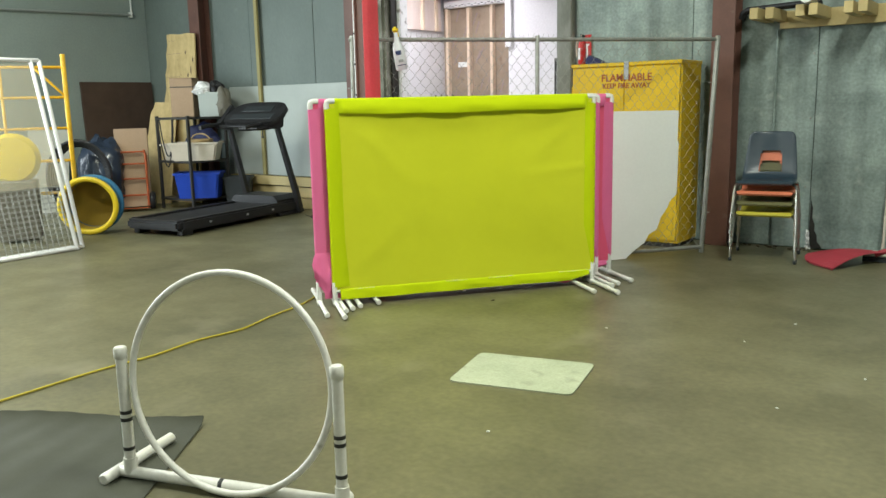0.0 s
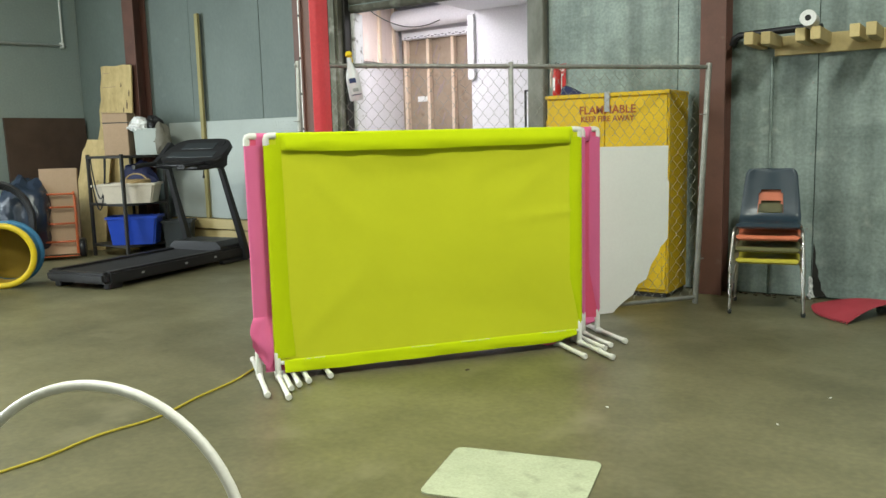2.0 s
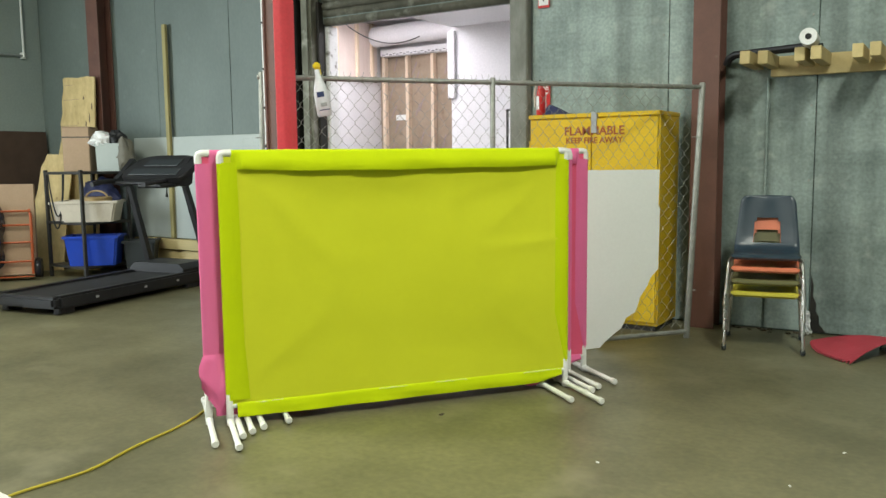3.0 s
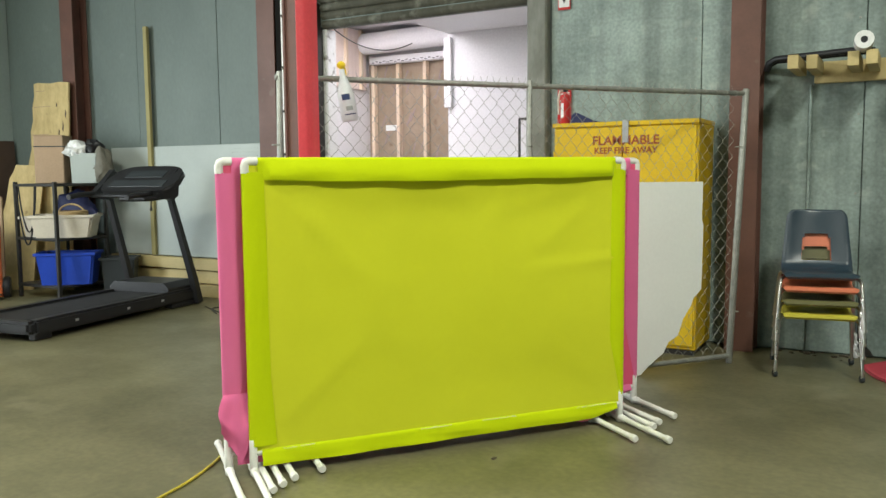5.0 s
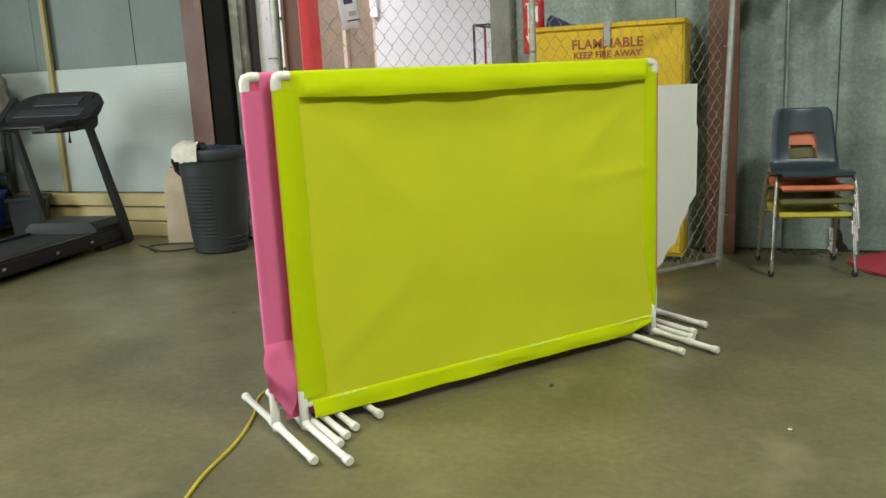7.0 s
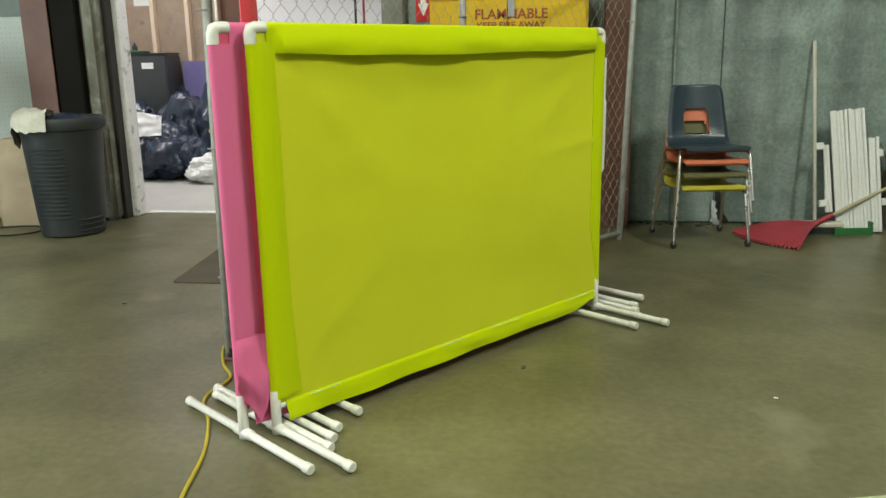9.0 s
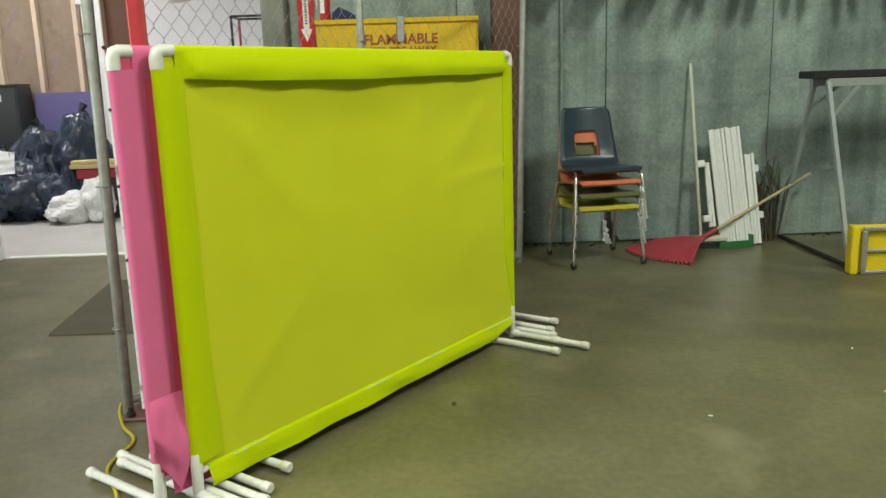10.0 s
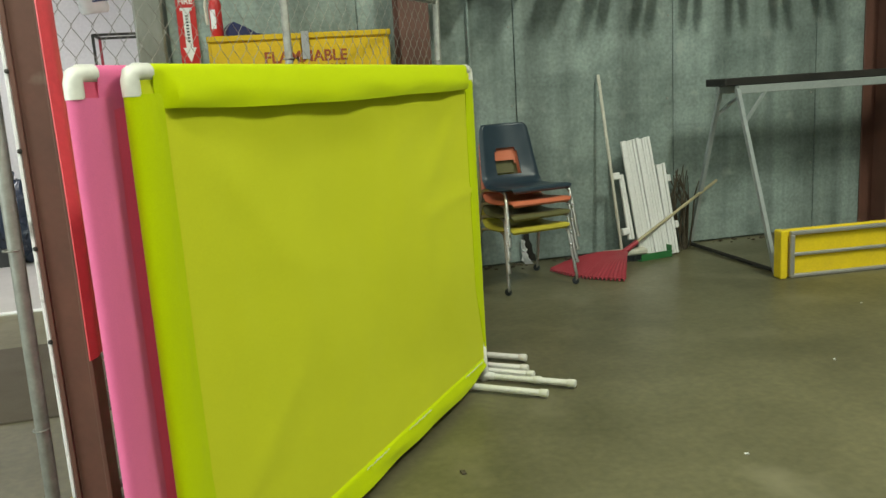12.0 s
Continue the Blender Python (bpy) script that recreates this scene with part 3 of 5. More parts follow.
part("base_plate", box((-4.235, 4.44, 0), (-4.02, 4.71, 0.014), 0.003), "brown", colm)
for dx, dy in ((-4.21, 4.465), (-4.045, 4.465), (-4.21, 4.69), (-4.045, 4.69)):
    part("bolt", lathe([(0.018, 0.018), (0.018, 0.03), (0.01, 0.032), (0.01, 0.05), (0.002, 0.052)], 8, None, pose(dx, dy, 0)), "black_steel", colm)


def red_wrap(u, v):
    z = 0.55 + 4.1 * v
    path = [(CX1 - 0.008, CY0 - 0.006), (CX1 + 0.008, CY0 + 0.035), (CX1 + 0.012, CY0 + 0.085), (CX1 + 0.004, CY1)]
    k = u * 3
    i = min(int(k), 2)
    f = k - i
    x = path[i][0] * (1 - f) + path[i + 1][0] * f
    y = path[i][1] * (1 - f) + path[i + 1][1] * f
    w = wobble((x * 6, y * 6, z * 0.8), 1.3, 0.012)
    return Vector((x + abs(w), y - abs(w), z))


tagged(part("red_vinyl_sheet", sheet(red_wrap, 12, 40, 0.004), "red_cloth", smooth=True), "red vinyl sheet wrapped round the steel post", "vinyl sheet")

# ---- chain-link fence panel ----
FD = Vector((0.6176, 0.7865, 0))
F0 = Vector((-2.40, 6.88, 0))
FLEN = 3.08
fence_pose = Matrix.Translation(F0) @ pose(0, 0, 0, 0, 0, math.degrees(math.atan2(FD.y, FD.x)))
fence = thing("chain_link_panel", "galvanised chain-link fence panel leaning upright by the post", "fence panel", at=fence_pose)
FT = 1.80
for x in (-2.985, -1.50, 0.06):
    lean = 0.05 if x > 0 else 0.0
    lean = 0.028 if x < -2 else lean
    part("fence_post", capped((x - 0.04 * (x > 0), 0, 0.0), (x + lean, 0, FT + 0.03), 0.0175 if -2 < x < 0 else 0.021), "galv", fence, smooth=True)
part("top_rail", capped((-2.985, 0, FT), (0.09, 0, FT), 0.0155), "galv", fence, smooth=True)
wraps = bmesh.new()
for q in range(37):
    tube([(-2.93 + 0.082 * q + 0.008 * math.sin(a * 2), 0.0185 * math.cos(a), FT + 0.0185 * math.sin(a)) for a in [k * math.tau / 8 for k in range(8)]], 0.003, 5, wraps, closed=True)
tagged(part("rail_wraps", wraps, "wire", fence), kind="stuff")
part("bottom_rail", capped((-2.985, 0, 0.05), (0.02, 0, 0.05), 0.017), "galv", fence, smooth=True)


def chain_link(x0, x1, z0, z1, pitch, step, r):
    """Zigzag wires that meet their neighbours; every mesh is two pitches wide and two steps high."""
    bm = bmesh.new()
    n = int((x1 - x0) / pitch)
    m = int((z1 - z0) / step)
    for k in range(n):
        pts = []
        for j in range(m + 1):
            odd = (j + k) % 2
            x = x0 + (k + 0.5 + (0.53 if odd else -0.53)) * pitch
            x += 0.0025 * math.sin(k * 1.7 + j)
            z = z0 + j * step + 0.002 * math.sin(k * 2.3)
            pts += [(x, 0.0035 * (1 if odd else -1), z - 0.005), (x, -0.002 * (1 if odd else -1), z + 0.005)]
        last = (m + k) % 2
        pts.append((pts[-1][0] - (0.018 if last else -0.018), 0.0, z1 + 0.022))
        pts.append((pts[-1][0] - (0.006 if last else -0.006), 0.0, z1 + 0.045))
        tube(pts, r, 4, bm)
    return bm


part("wire_mesh", chain_link(-2.86, 0.05, 0.03, 1.80, 0.041, 0.052, 0.0013), "wire", fence)
for x in (-2.985, -1.50, 0.06):
    for z in (0.35, 0.9, 1.45):
        part("tie_band", tube([(x + 0.0225 * math.cos(a), 0.0225 * math.sin(a), z) for a in [i * math.tau / 10 for i in range(10)]], 0.003, 6, closed=True), "galv", fence, smooth=True)

# spray bottle hooked on the top rail
sb = thing("spray_bottle", "cloudy white spray bottle with yellow trigger hooked on the fence", "spray bottle",
           at=fence_pose @ pose(-2.60, -0.050, 1.575, 0, -9, 0) @ Matrix.Scale(1.12, 4))
part("bottle_body", lathe([(0.034, 0), (0.040, 0.01), (0.040, 0.12), (0.034, 0.155), (0.015, 0.21), (0.013, 0.245)], 20), "bottle", sb, smooth=True)


def on_bottle(r, a0, a1, z0, z1):
    return sheet(lambda u, v: Vector((r * math.sin(a0 + (a1 - a0) * u), -r * math.cos(a0 + (a1 - a0) * u), z0 + (z1 - z0) * v)), 8, 1, 0.0006)


part("label_band", on_bottle(0.0415, -0.8, 0.15, 0.100, 0.128), "label_blue", sb, "navy printed label", smooth=True)
part("label_foot", on_bottle(0.0415, -0.8, 0.7, 0.030, 0.035), "label_blue", sb, smooth=True)
part("label_bars", on_bottle(0.0415, -0.5, 0.3, 0.05, 0.07), "grey_metal", sb, smooth=True)
part("trigger_head", box((-0.018, -0.016, 0.245), (0.022, 0.016, 0.282), 0.012), "yellow_bright", sb, "yellow trigger head")
part("trigger", box((0.010, -0.006, 0.215), (0.020, 0.006, 0.25), 0.003), "yellow_bright", sb)

# torn white board in front of the fence
TB = [(-0.95, 1.23), (-0.27, 1.225), (-0.275, 0.98), (-0.262, 0.95), (-0.268, 0.53), (-0.33, 0.47), (-0.35, 0.42), (-0.41, 0.34), (-0.43, 0.28), (-0.45, 0.235),
      (-0.52, 0.20), (-0.56, 0.13), (-0.63, 0.085), (-0.68, 0.05), (-0.73, 0.005), (-0.95, 0.0)]
torn = part("torn_board", prism(TB, -0.055, -0.035), "white")
torn.matrix_world = fence_pose
tagged(torn, "white rigid board with a torn corner leaning on the fence", "board")

# ---- flammables cabinet ----
cab = thing("flammables_cabinet", "yellow steel flammables cabinet with red lettering", "cabinet", at=pose(-3.16, 7.20, 0))
part("body", box((-0.53, -0.22, 0.04), (0.53, 0.24, 1.64), 0.006), "yellow", cab)
part("plinth", box((-0.51, -0.20, 0.0), (0.51, 0.22, 0.038), 0), "black_steel", cab)
part("top_lip", box((-0.535, -0.245, 1.62), (0.535, 0.245, 1.652), 0.004), "yellow", cab)
for s in (-1, 1):
    dr = part("door", box((min(s * 0.003, s * 0.515), -0.243, 0.07), (max(s * 0.003, s * 0.515), -0.222, 1.61), 0.004), "yellow", cab)
    part("door_fold", box((min(s * 0.03, s * 0.485), -0.2455, 0.10), (max(s * 0.03, s * 0.485), -0.2432, 1.575), 0.001), "yellow", dr)
    for z in (0.3, 0.85, 1.4):
        part("hinge", capped((s * 0.522, -0.238, z - 0.05), (s * 0.522, -0.238, z + 0.05), 0.007), "yellow", dr)
part("latch", box((0.02, -0.262, 0.82), (0.06, -0.245, 0.98), 0.006), "black_steel", cab, "black latch handle")
words("FLAMMABLE", 0.090, pose(0.02, -0.2475, 1.487, 90), "letters", cab)
words("KEEP FIRE AWAY", 0.061, pose(0.02, -0.2475, 1.425, 90), "letters", cab)
part("tape_strip", box((0.0, -0.2535, 1.50), (0.044, -0.2495, 1.66), 0.001), "silver", cab, "silver tape strip over the doors")

fe = thing("fire_extinguisher", "small red fire extinguisher standing on the yellow cabinet", "fire extinguisher", at=pose(-3.63, 7.05, 1.653) @ Matrix.Scale(0.9, 4))
part("cylinder", lathe([(0.036, 0), (0.041, 0.008), (0.041, 0.20), (0.034, 0.235), (0.016, 0.25), (0.014, 0.265)], 18), "red_paint", fe, smooth=True)
part("label_wrap", sheet(lambda u, v: Vector((0.0418 * math.sin(-0.9 + 0.9 * u), -0.0418 * math.cos(-0.9 + 0.9 * u), 0.05 + 0.12 * v)), 6, 1, 0.0006), "plastic_white", fe, "white label", smooth=True)
part("valve", box((-0.014, -0.022, 0.262), (0.014, 0.022, 0.29), 0.004), "black", fe)
part("lever", box((-0.009, -0.07, 0.29), (0.009, 0.02, 0.302), 0.003, m=pose(0, 0, 0, -8)), "black", fe)
part("hose", tube([(-0.01, 0.0, 0.275), (-0.045, -0.01, 0.27), (-0.06, -0.01, 0.20), (-0.055, -0.01, 0.08)], 0.009, 8), "cream", fe, smooth=True)
fs = thing("fire_sign", "red fire sign with a white arrow on the wall", "sign", at=pose(-3.81, WY - 0.012, 1.50))
part("plate", box((-0.058, -0.006, 0.0), (0.058, 0.0, 0.46), 0.002), "red_paint", fs)
words("FIRE", 0.050, pose(0, -0.0065, 0.395, 90), "plastic_white", fs)
part("arrow", prism([(-0.021, 0.13), (-0.021, 0.355), (-0.036, 0.355), (-0.036, 0.372), (0.036, 0.372), (0.036, 0.355), (0.021, 0.355), (0.021, 0.13), (0.040, 0.13), (0.0, 0.04), (-0.040, 0.13)], -0.0085, -0.0065), "plastic_white", fs)
for k in range(9):
    part("print_bar", box((-0.008, -0.0105, 0.165 + k * 0.019), (0.008, -0.0087, 0.175 + k * 0.019), 0.0), "charcoal", fs)
fs2 = thing("upper_fire_sign", "small white and red arrow sign high on the wall", "sign", at=pose(-3.815, WY - 0.012, 2.58))
part("plate", box((-0.052, -0.006, 0), (0.052, 0, 0.36), 0.002), "red_paint", fs2)
part("face", box((-0.045, -0.008, 0.02), (0.045, -0.0065, 0.34), 0.0), "plastic_white", fs2)
part("arrow", prism([(-0.015, 0.12), (-0.015, 0.16), (0.015, 0.16), (0.015, 0.12), (0.032, 0.12), (0.0, 0.05), (-0.032, 0.12)], -0.0105, -0.0085), "black", fs2)
tl = thing("baseball_cap", "dark blue folded cloth cap lying on the yellow cabinet", "cap", at=pose(-3.50, 7.08, 1.652, 0, 0, 12))
part("crown", prism([(-0.085, 0.0), (-0.078, 0.055), (-0.05, 0.082), (0.0, 0.060), (0.07, 0.022), (0.085, 0.0)], -0.07, 0.07), "bag_blue", tl)
part("peak", prism([(0.05, 0.0), (0.05, 0.022), (0.125, 0.008), (0.13, 0.0)], -0.06, 0.06), "bag_blue", tl)

# ---- fabric screens on white pipe frames ----
SP = Vector((-3.79, 3.79, 0))
SD = Vector((0.609, 0.793, 0))
SNV = Vector((0.793, -0.609, 0))
SANG = math.degrees(math.atan2(SD.y, SD.x))
PR = 0.0142   # pipe radius


# soft creases in the cloth: from u, v to u, v, width, height
CREASES = [(0.06, 0.93, 0.30, 0.55, 0.020, 0.010), (0.07, 0.90, 0.18, 0.30, 0.022, 0.009), (0.05, 0.96, 0.45, 0.80, 0.018, 0.006), (0.95, 0.92, 0.72, 0.62, 0.020, 0.010), (0.94, 0.94, 0.60, 0.80, 0.016, 0.007),
           (0.94, 0.60, 0.74, 0.565, 0.007, 0.007), (0.55, 0.92, 0.56, 0.10, 0.012, 0.003), (0.63, 0.92, 0.64, 0.15, 0.010, 0.003), (0.06, 0.10, 0.30, 0.40, 0.022, 0.008), (0.93, 0.10, 0.76, 0.34, 0.02, 0.007)]


def screen(s0, s1, n, hem, thin, label, seed, foot_half, front=False, tail=False, foot_back=0.0):
    """Local x runs along the screen, y away from the open floor, z up."""
    w, h, zb = s1 - s0, 1.352, 0.10
    fb = foot_back or foot_half
    at = Matrix.Translation(SP + SD * s0 + SNV * n) @ pose(0, 0, 0, 0, 0, SANG)
    sc = thing("fabric_screen", label, "screen", "fabric screens", at=at)
    for x in (0, w):
        part("upright", tube([(x, 0, 0.03), (x, 0, h - 0.02)], PR, 12), "pvc", sc, smooth=True)
        inward = 1 if x == 0 else -1
        e = [(x, 0, h - 0.050), (x, 0, h - 0.018), (x + inward * 0.004, 0, h - 0.005), (x + inward * 0.018, 0, h), (x + inward * 0.052, 0, h)]
        part("elbow", tube(e, [PR + 0.005] * 5, 16), "pvc", sc, smooth=True)
        part("tee", tube([(x, 0, 0.0), (x, 0, 0.005), (x, 0, 0.16), (x, 0, 0.165)], [PR, PR + 0.004, PR + 0.004, PR], 12), "pvc", sc, smooth=True)
        part("foot", capped((x, -foot_half, 0.024), (x, fb, 0.024), PR), "pvc", sc, smooth=True)
        part("foot_tee", capped((x, -0.05, 0.024), (x, 0.05, 0.024), PR + 0.004), "pvc", sc, smooth=True)
        for end in (-foot_half, fb):
            sgn = 1 if end > 0 else -1
            part("foot_cap", capped((x, end - sgn * 0.032, 0.024), (x, end + sgn * 0.005, 0.024), PR + 0.0035), "pvc", sc, smooth=True)
    part("top_bar", tube([(0, 0, h), (w, 0, h)], PR, 12), "pvc", sc, smooth=True)
    part("bottom_bar", tube([(0, 0, zb), (w, 0, zb)], PR, 12), "pvc", sc, smooth=True)

    def panel(u, v):
        x, z = 0.01 + u * (w - 0.02), zb + v * (h - zb - 0.01)
        edge = min(1, 6 * min(u, 1 - u)) * min(1, 6 * min(v, 1 - v))
        folds = 0.0
        for u0, v0, u1, v1, wd, am in CREASES:
            du, dv = u1 - u0, v1 - v0
            t = max(0.0, min(1.0, ((u - u0) * du + (v - v0) * dv * 0.5) / (du * du + dv * dv * 0.5)))
            d2 = (u - u0 - t * du) ** 2 + ((v - v0 - t * dv) * 0.7) ** 2
            folds += am * math.exp(-d2 / (wd * wd)) * (1 - 0.8 * t)
        y = -0.010 + edge * (0.018 * (1 - (2 * u - 1) ** 2) * (0.4 + 0.6 * v) - folds + wobble((x + 0.5 * z, z * 0.6, seed), 2.4, 0.014, seed) + wobble((x, z, seed), 7.0, 0.004, seed))
        if front:
            y += -0.008 * math.exp(-((v - 0.60 - 0.06 * (u - 0.8)) / 0.012) ** 2) * (u > 0.72)
        return Vector((x, y, z))

    part("fabric_panel", sheet(panel, 60, 44, 0.0015), thin, sc, smooth=True)

    def sleeve(a, b, fold, nu, flap_side, slack, name, cut=0.0, flat=False):
        """Fabric folded round a bar from a to b, with a flap hanging to flap_side."""
        a, b, fs = Vector(a), Vector(b), Vector(flap_side)
        L = (b - a).length
        t = (b - a).normalized()
        r = PR + 0.0035

        def f(u, v):
            base = a + (b - a) * u
            flap = fold * (1 - cut * max(0.0, (1 - u) - 0.75) * 4) * (1 + wobble((u * L * 2, seed, 0), 1.2, 0.07, seed))
            free = 1.0
            if name == "bottom_hem":
                # drawn up towards the far upright
                flap *= 1 - 0.62 * max(0.0, 1 - (1 - u) * L / 0.14)
            if name == "top_hem":
                # tucked under the side hems at both ends, sagging a little between
                edge = min(u * L - (0.10 if tail else 0.03), (1 - u) * L - 0.012)
                free = max(0.0, min(1.0, edge / 0.02))
                flap *= 1 + 0.16 * math.sin(u * math.pi)
            if v < 0.45:
                ang = math.pi * 1.15 * (1 - v / 0.45)
                p = base + Vector((0, -1, 0)) * (r * math.cos(ang)) - fs * (r * math.sin(ang))
            else:
                k = (v - 0.45) / 0.55
                if flat:
                    # lies on the cloth, easing off the bar
                    x, z = base.x + fs.x * flap * k, base.z
                    under = panel((x - 0.01) / (w - 0.02), max(0.0, min(1.0, (z - zb) / (h - zb - 0.01)))).y
                    e = k * k * (3 - 2 * k)
                    y = -r * (1 - e) + (under - 0.0024) * e - 0.002 * math.sin(k * math.pi) - abs(wobble((z * 2.2, k * 2.5, seed), 2.0, 0.006, seed)) * math.sin(k * math.pi)
                else:
                    y = -r - slack * math.sin(k * math.pi * 0.8) - wobble((u * L * 3, k, seed), 1.5, 0.010 * k, seed) - 0.004 * k
                y = y * free + (-r * (1 - k) - 0.0105 * k) * (1 - free)
                p = base + Vector((0, y, 0)) + fs * (flap * k)
            return p + t * wobble((u * L, v, seed), 3, 0.004)

        part(name, sheet(f, nu, 14, 0.002), hem, sc, smooth=True)

    sleeve((0.050, 0, h), (w - 0.048, 0, h), 0.076, 150, (0, 0, -1), 0.017, "top_hem")
    sleeve((0.035, 0, zb), (w - 0.03, 0, zb), 0.055, 60, (0, 0, -1), 0.004, "bottom_hem")
    sleeve((0, 0, 0.13), (0, 0, h - 0.046), 0.085 if tail else 0.078, 40, (1, 0, 0), 0.003, "side_hem", -0.28 if front else 0.2, True)
    sleeve((w, 0, 0.15), (w, 0, h - 0.045), 0.068, 40, (-1, 0, 0), 0.003, "side_hem", 0.9, True)
    if front:
        bm = bmesh.new()
        rr = random.Random(11)
        for i in range(150):
            x = 0.06 + (w - 0.12) * i / 150 + rr.uniform(0, 0.012)
            if noise.noise(Vector((x * 4, 3.3, 0))) > 0.12:
                l = rr.uniform(0.006, 0.020)
                tube([(x, -0.0262, zb + 0.012 + rr.uniform(-0.002, 0.004)), (x + l, -0.0262, zb + 0.012 + rr.uniform(-0.002, 0.004))], 0.0010, 4, bm)
        tagged(part("frayed_edge", bm, "pvc", sc, "frayed white thread edge"), kind="stuff")
    if tail:
        def tf(u, v):
            # loose corner that flares out and hangs below the bar
            x = -0.017 + 0.145 * u - 0.026 * math.sin(min(1, v * 1.3) * math.pi * 0.8) * (1 - u)
            z = 0.36 - v * (0.16 + 0.14 * (1 - min(1, abs(u - 0.5) * 2)))
            return Vector((x, -0.021 - 0.030 * math.sin(v * 2.6) + wobble((u, v, 2), 4, 0.012), z))
        part("loose_corner", sheet(tf, 14, 14, 0.002), hem, sc, smooth=True)

        def scrap(u, v):
            # the other lower corner, slipped below its bar
            return Vector((w - 0.15 + 0.18 * u, -0.022 + 0.012 * math.sin(u * 7) * v, 0.125 - v * (0.113 - 0.05 * abs(u - 0.45))))
        part("slack_corner", sheet(scrap, 14, 8, 0.002), hem, sc, smooth=True)
    return sc


screen(0.016, 1.897, 0.0, "lime", "lime_thin", "lime green fabric screen on a white pipe frame", 1.3, 0.41, front=True)
screen(-0.082, 1.76, -0.052, "pink", "pink_thin", "pink fabric screen with a loose lower corner, on white pipes", 4.1, 0.38, tail=True)
for s0, s1, n, seed in ((0.05, 1.90, -0.102, 5.2), (0.10, 1.96, -0.152, 6.7), (0.16, 2.03, -0.202, 8.3), (0.29, 2.165, -0.252, 9.9)):
    screen(s0, s1, n, "pink", "pink_thin", "pink fabric screen on a white pipe frame, stacked behind others", seed, 0.36, foot_back=0.36 if n > -0.11 else 0.20)

# ---- stacked school chairs ----


def chair(seat_mat, label, at, casters):
    """A shell chair on chrome legs; local y points backwards, z = 0 at its seat front."""
    ch = thing("stacking_chair", label, "chair", "stacked chairs", at=at)

    def profile(v):
        # from under the rolled front lip, back along the seat, up the backrest to its rolled top
        pts = [(-0.222, -0.040), (-0.238, -0.026), (-0.236, -0.010), (-0.218, 0.0), (-0.13, -0.004), (-0.04, -0.012), (0.05, -0.014), (0.12, -0.006), (0.165, 0.022), (0.192, 0.075), (0.210, 0.14), (0.226, 0.21),
               (0.242, 0.285), (0.252, 0.335), (0.258, 0.358), (0.266, 0.366), (0.276, 0.362)]
        k = v * (len(pts) - 1)
        i = min(int(k), len(pts) - 2)
        f = k - i
        return [pts[i][j] * (1 - f) + pts[i + 1][j] * f for j in (0, 1)]

    bm = bmesh.new()
    nu, nv = 28, 48
    g = {}
    for j in range(nv + 1):
        v = j / nv
        y, z = profile(v)
        back = max(0.0, min(1.0, (z - 0.02) / 0.34)) if v > 0.45 else 0.0
        half = 0.212 - 0.034 * back
        if z > 0.31 and v > 0.5:
            # rounded shoulders
            half -= 0.045 * (1 - math.sqrt(max(0.0, 1 - min(1.0, (z - 0.31) / 0.058) ** 2)))
        if v < 0.19:
            half -= 0.022 * (1 - v / 0.19) ** 2
        for i in range(nu + 1):
            u = 2 * i / nu - 1
            wrap = max(0.0, min(1.0, (v - 0.42) / 0.14))
            curl = -0.034 * u * u * wrap
            edge = max(0.0, abs(u) - 0.84) / 0.16
            x, yy, zz = u * half, y + curl, z
            # rolled rim round the seat and the back
            if v < 0.5:
                zz -= (0.020 * edge * edge + 0.008 * (1 - u * u)) * max(0.0, min(1.0, (v - 0.14) / 0.12))
            else:
                yy += 0.016 * edge * edge
            g[i, j] = bm.verts.new((x, yy, zz))
    fs = []
    for i in range(nu):
        for j in range(nv):
            u, v = (i + 0.5) / nu * 2 - 1, (j + 0.5) / nv
            z = profile(v)[1]
            # the hand hole: arched at the top
            if v > 0.5 and 0.045 < z < 0.215 - 0.030 * (abs(u) / 0.42) ** 3 and abs(u) < 0.42:
                continue
            fs.append(bm.faces.new((g[i, j], g[i + 1, j], g[i + 1, j + 1], g[i, j + 1])))
    loose = [x for x in bm.verts if not x.link_faces]
    bmesh.ops.delete(bm, geom=loose, context="VERTS")
    bmesh.ops.recalc_face_normals(bm, faces=fs)
    thicken(bm, 0.010)
    part("seat_shell", bm, seat_mat, ch, smooth=True)
    low = -0.355 if casters else -0.345
    for sx in (-1, 1):
        front = [(sx * 0.15, 0.05, -0.042), (sx * 0.20, -0.11, -0.042), (sx * 0.217, -0.155, -0.044), (sx * 0.226, -0.178, -0.056), (sx * 0.230, -0.190, -0.085), (sx * 0.246, -0.240, low)]
        rear = [(sx * 0.15, 0.02, -0.042), (sx * 0.195, 0.11, -0.042), (sx * 0.214, 0.150, -0.048), (sx * 0.222, 0.172, -0.085), (sx * 0.243, 0.245, low)]
        for nm, pts in (("front_leg", front), ("rear_leg", rear)):
            leg = part(nm, tube(pts, 0.0105, 10), "chrome", ch, smooth=True)
            x, y, z = pts[-1]
            if casters:
                part("caster_stem", tube([(x, y, z + 0.02), (x, y, z - 0.03)], 0.008, 8), "chrome", leg, smooth=True)
                part("caster_wheel", lathe([(0.006, -0.011), (0.021, -0.010), (0.0235, 0), (0.021, 0.010), (0.006, 0.011)], 14, None, pose(x, y + 0.012, z - 0.0345, 0, 90, 20)), "charcoal", leg, smooth=True)
            else:
                part("glide", lathe([(0.0125, 0), (0.0125, 0.012), (0.0108, 0.018)], 10, None, pose(x, y, z - 0.005)), "chrome", leg, smooth=True)
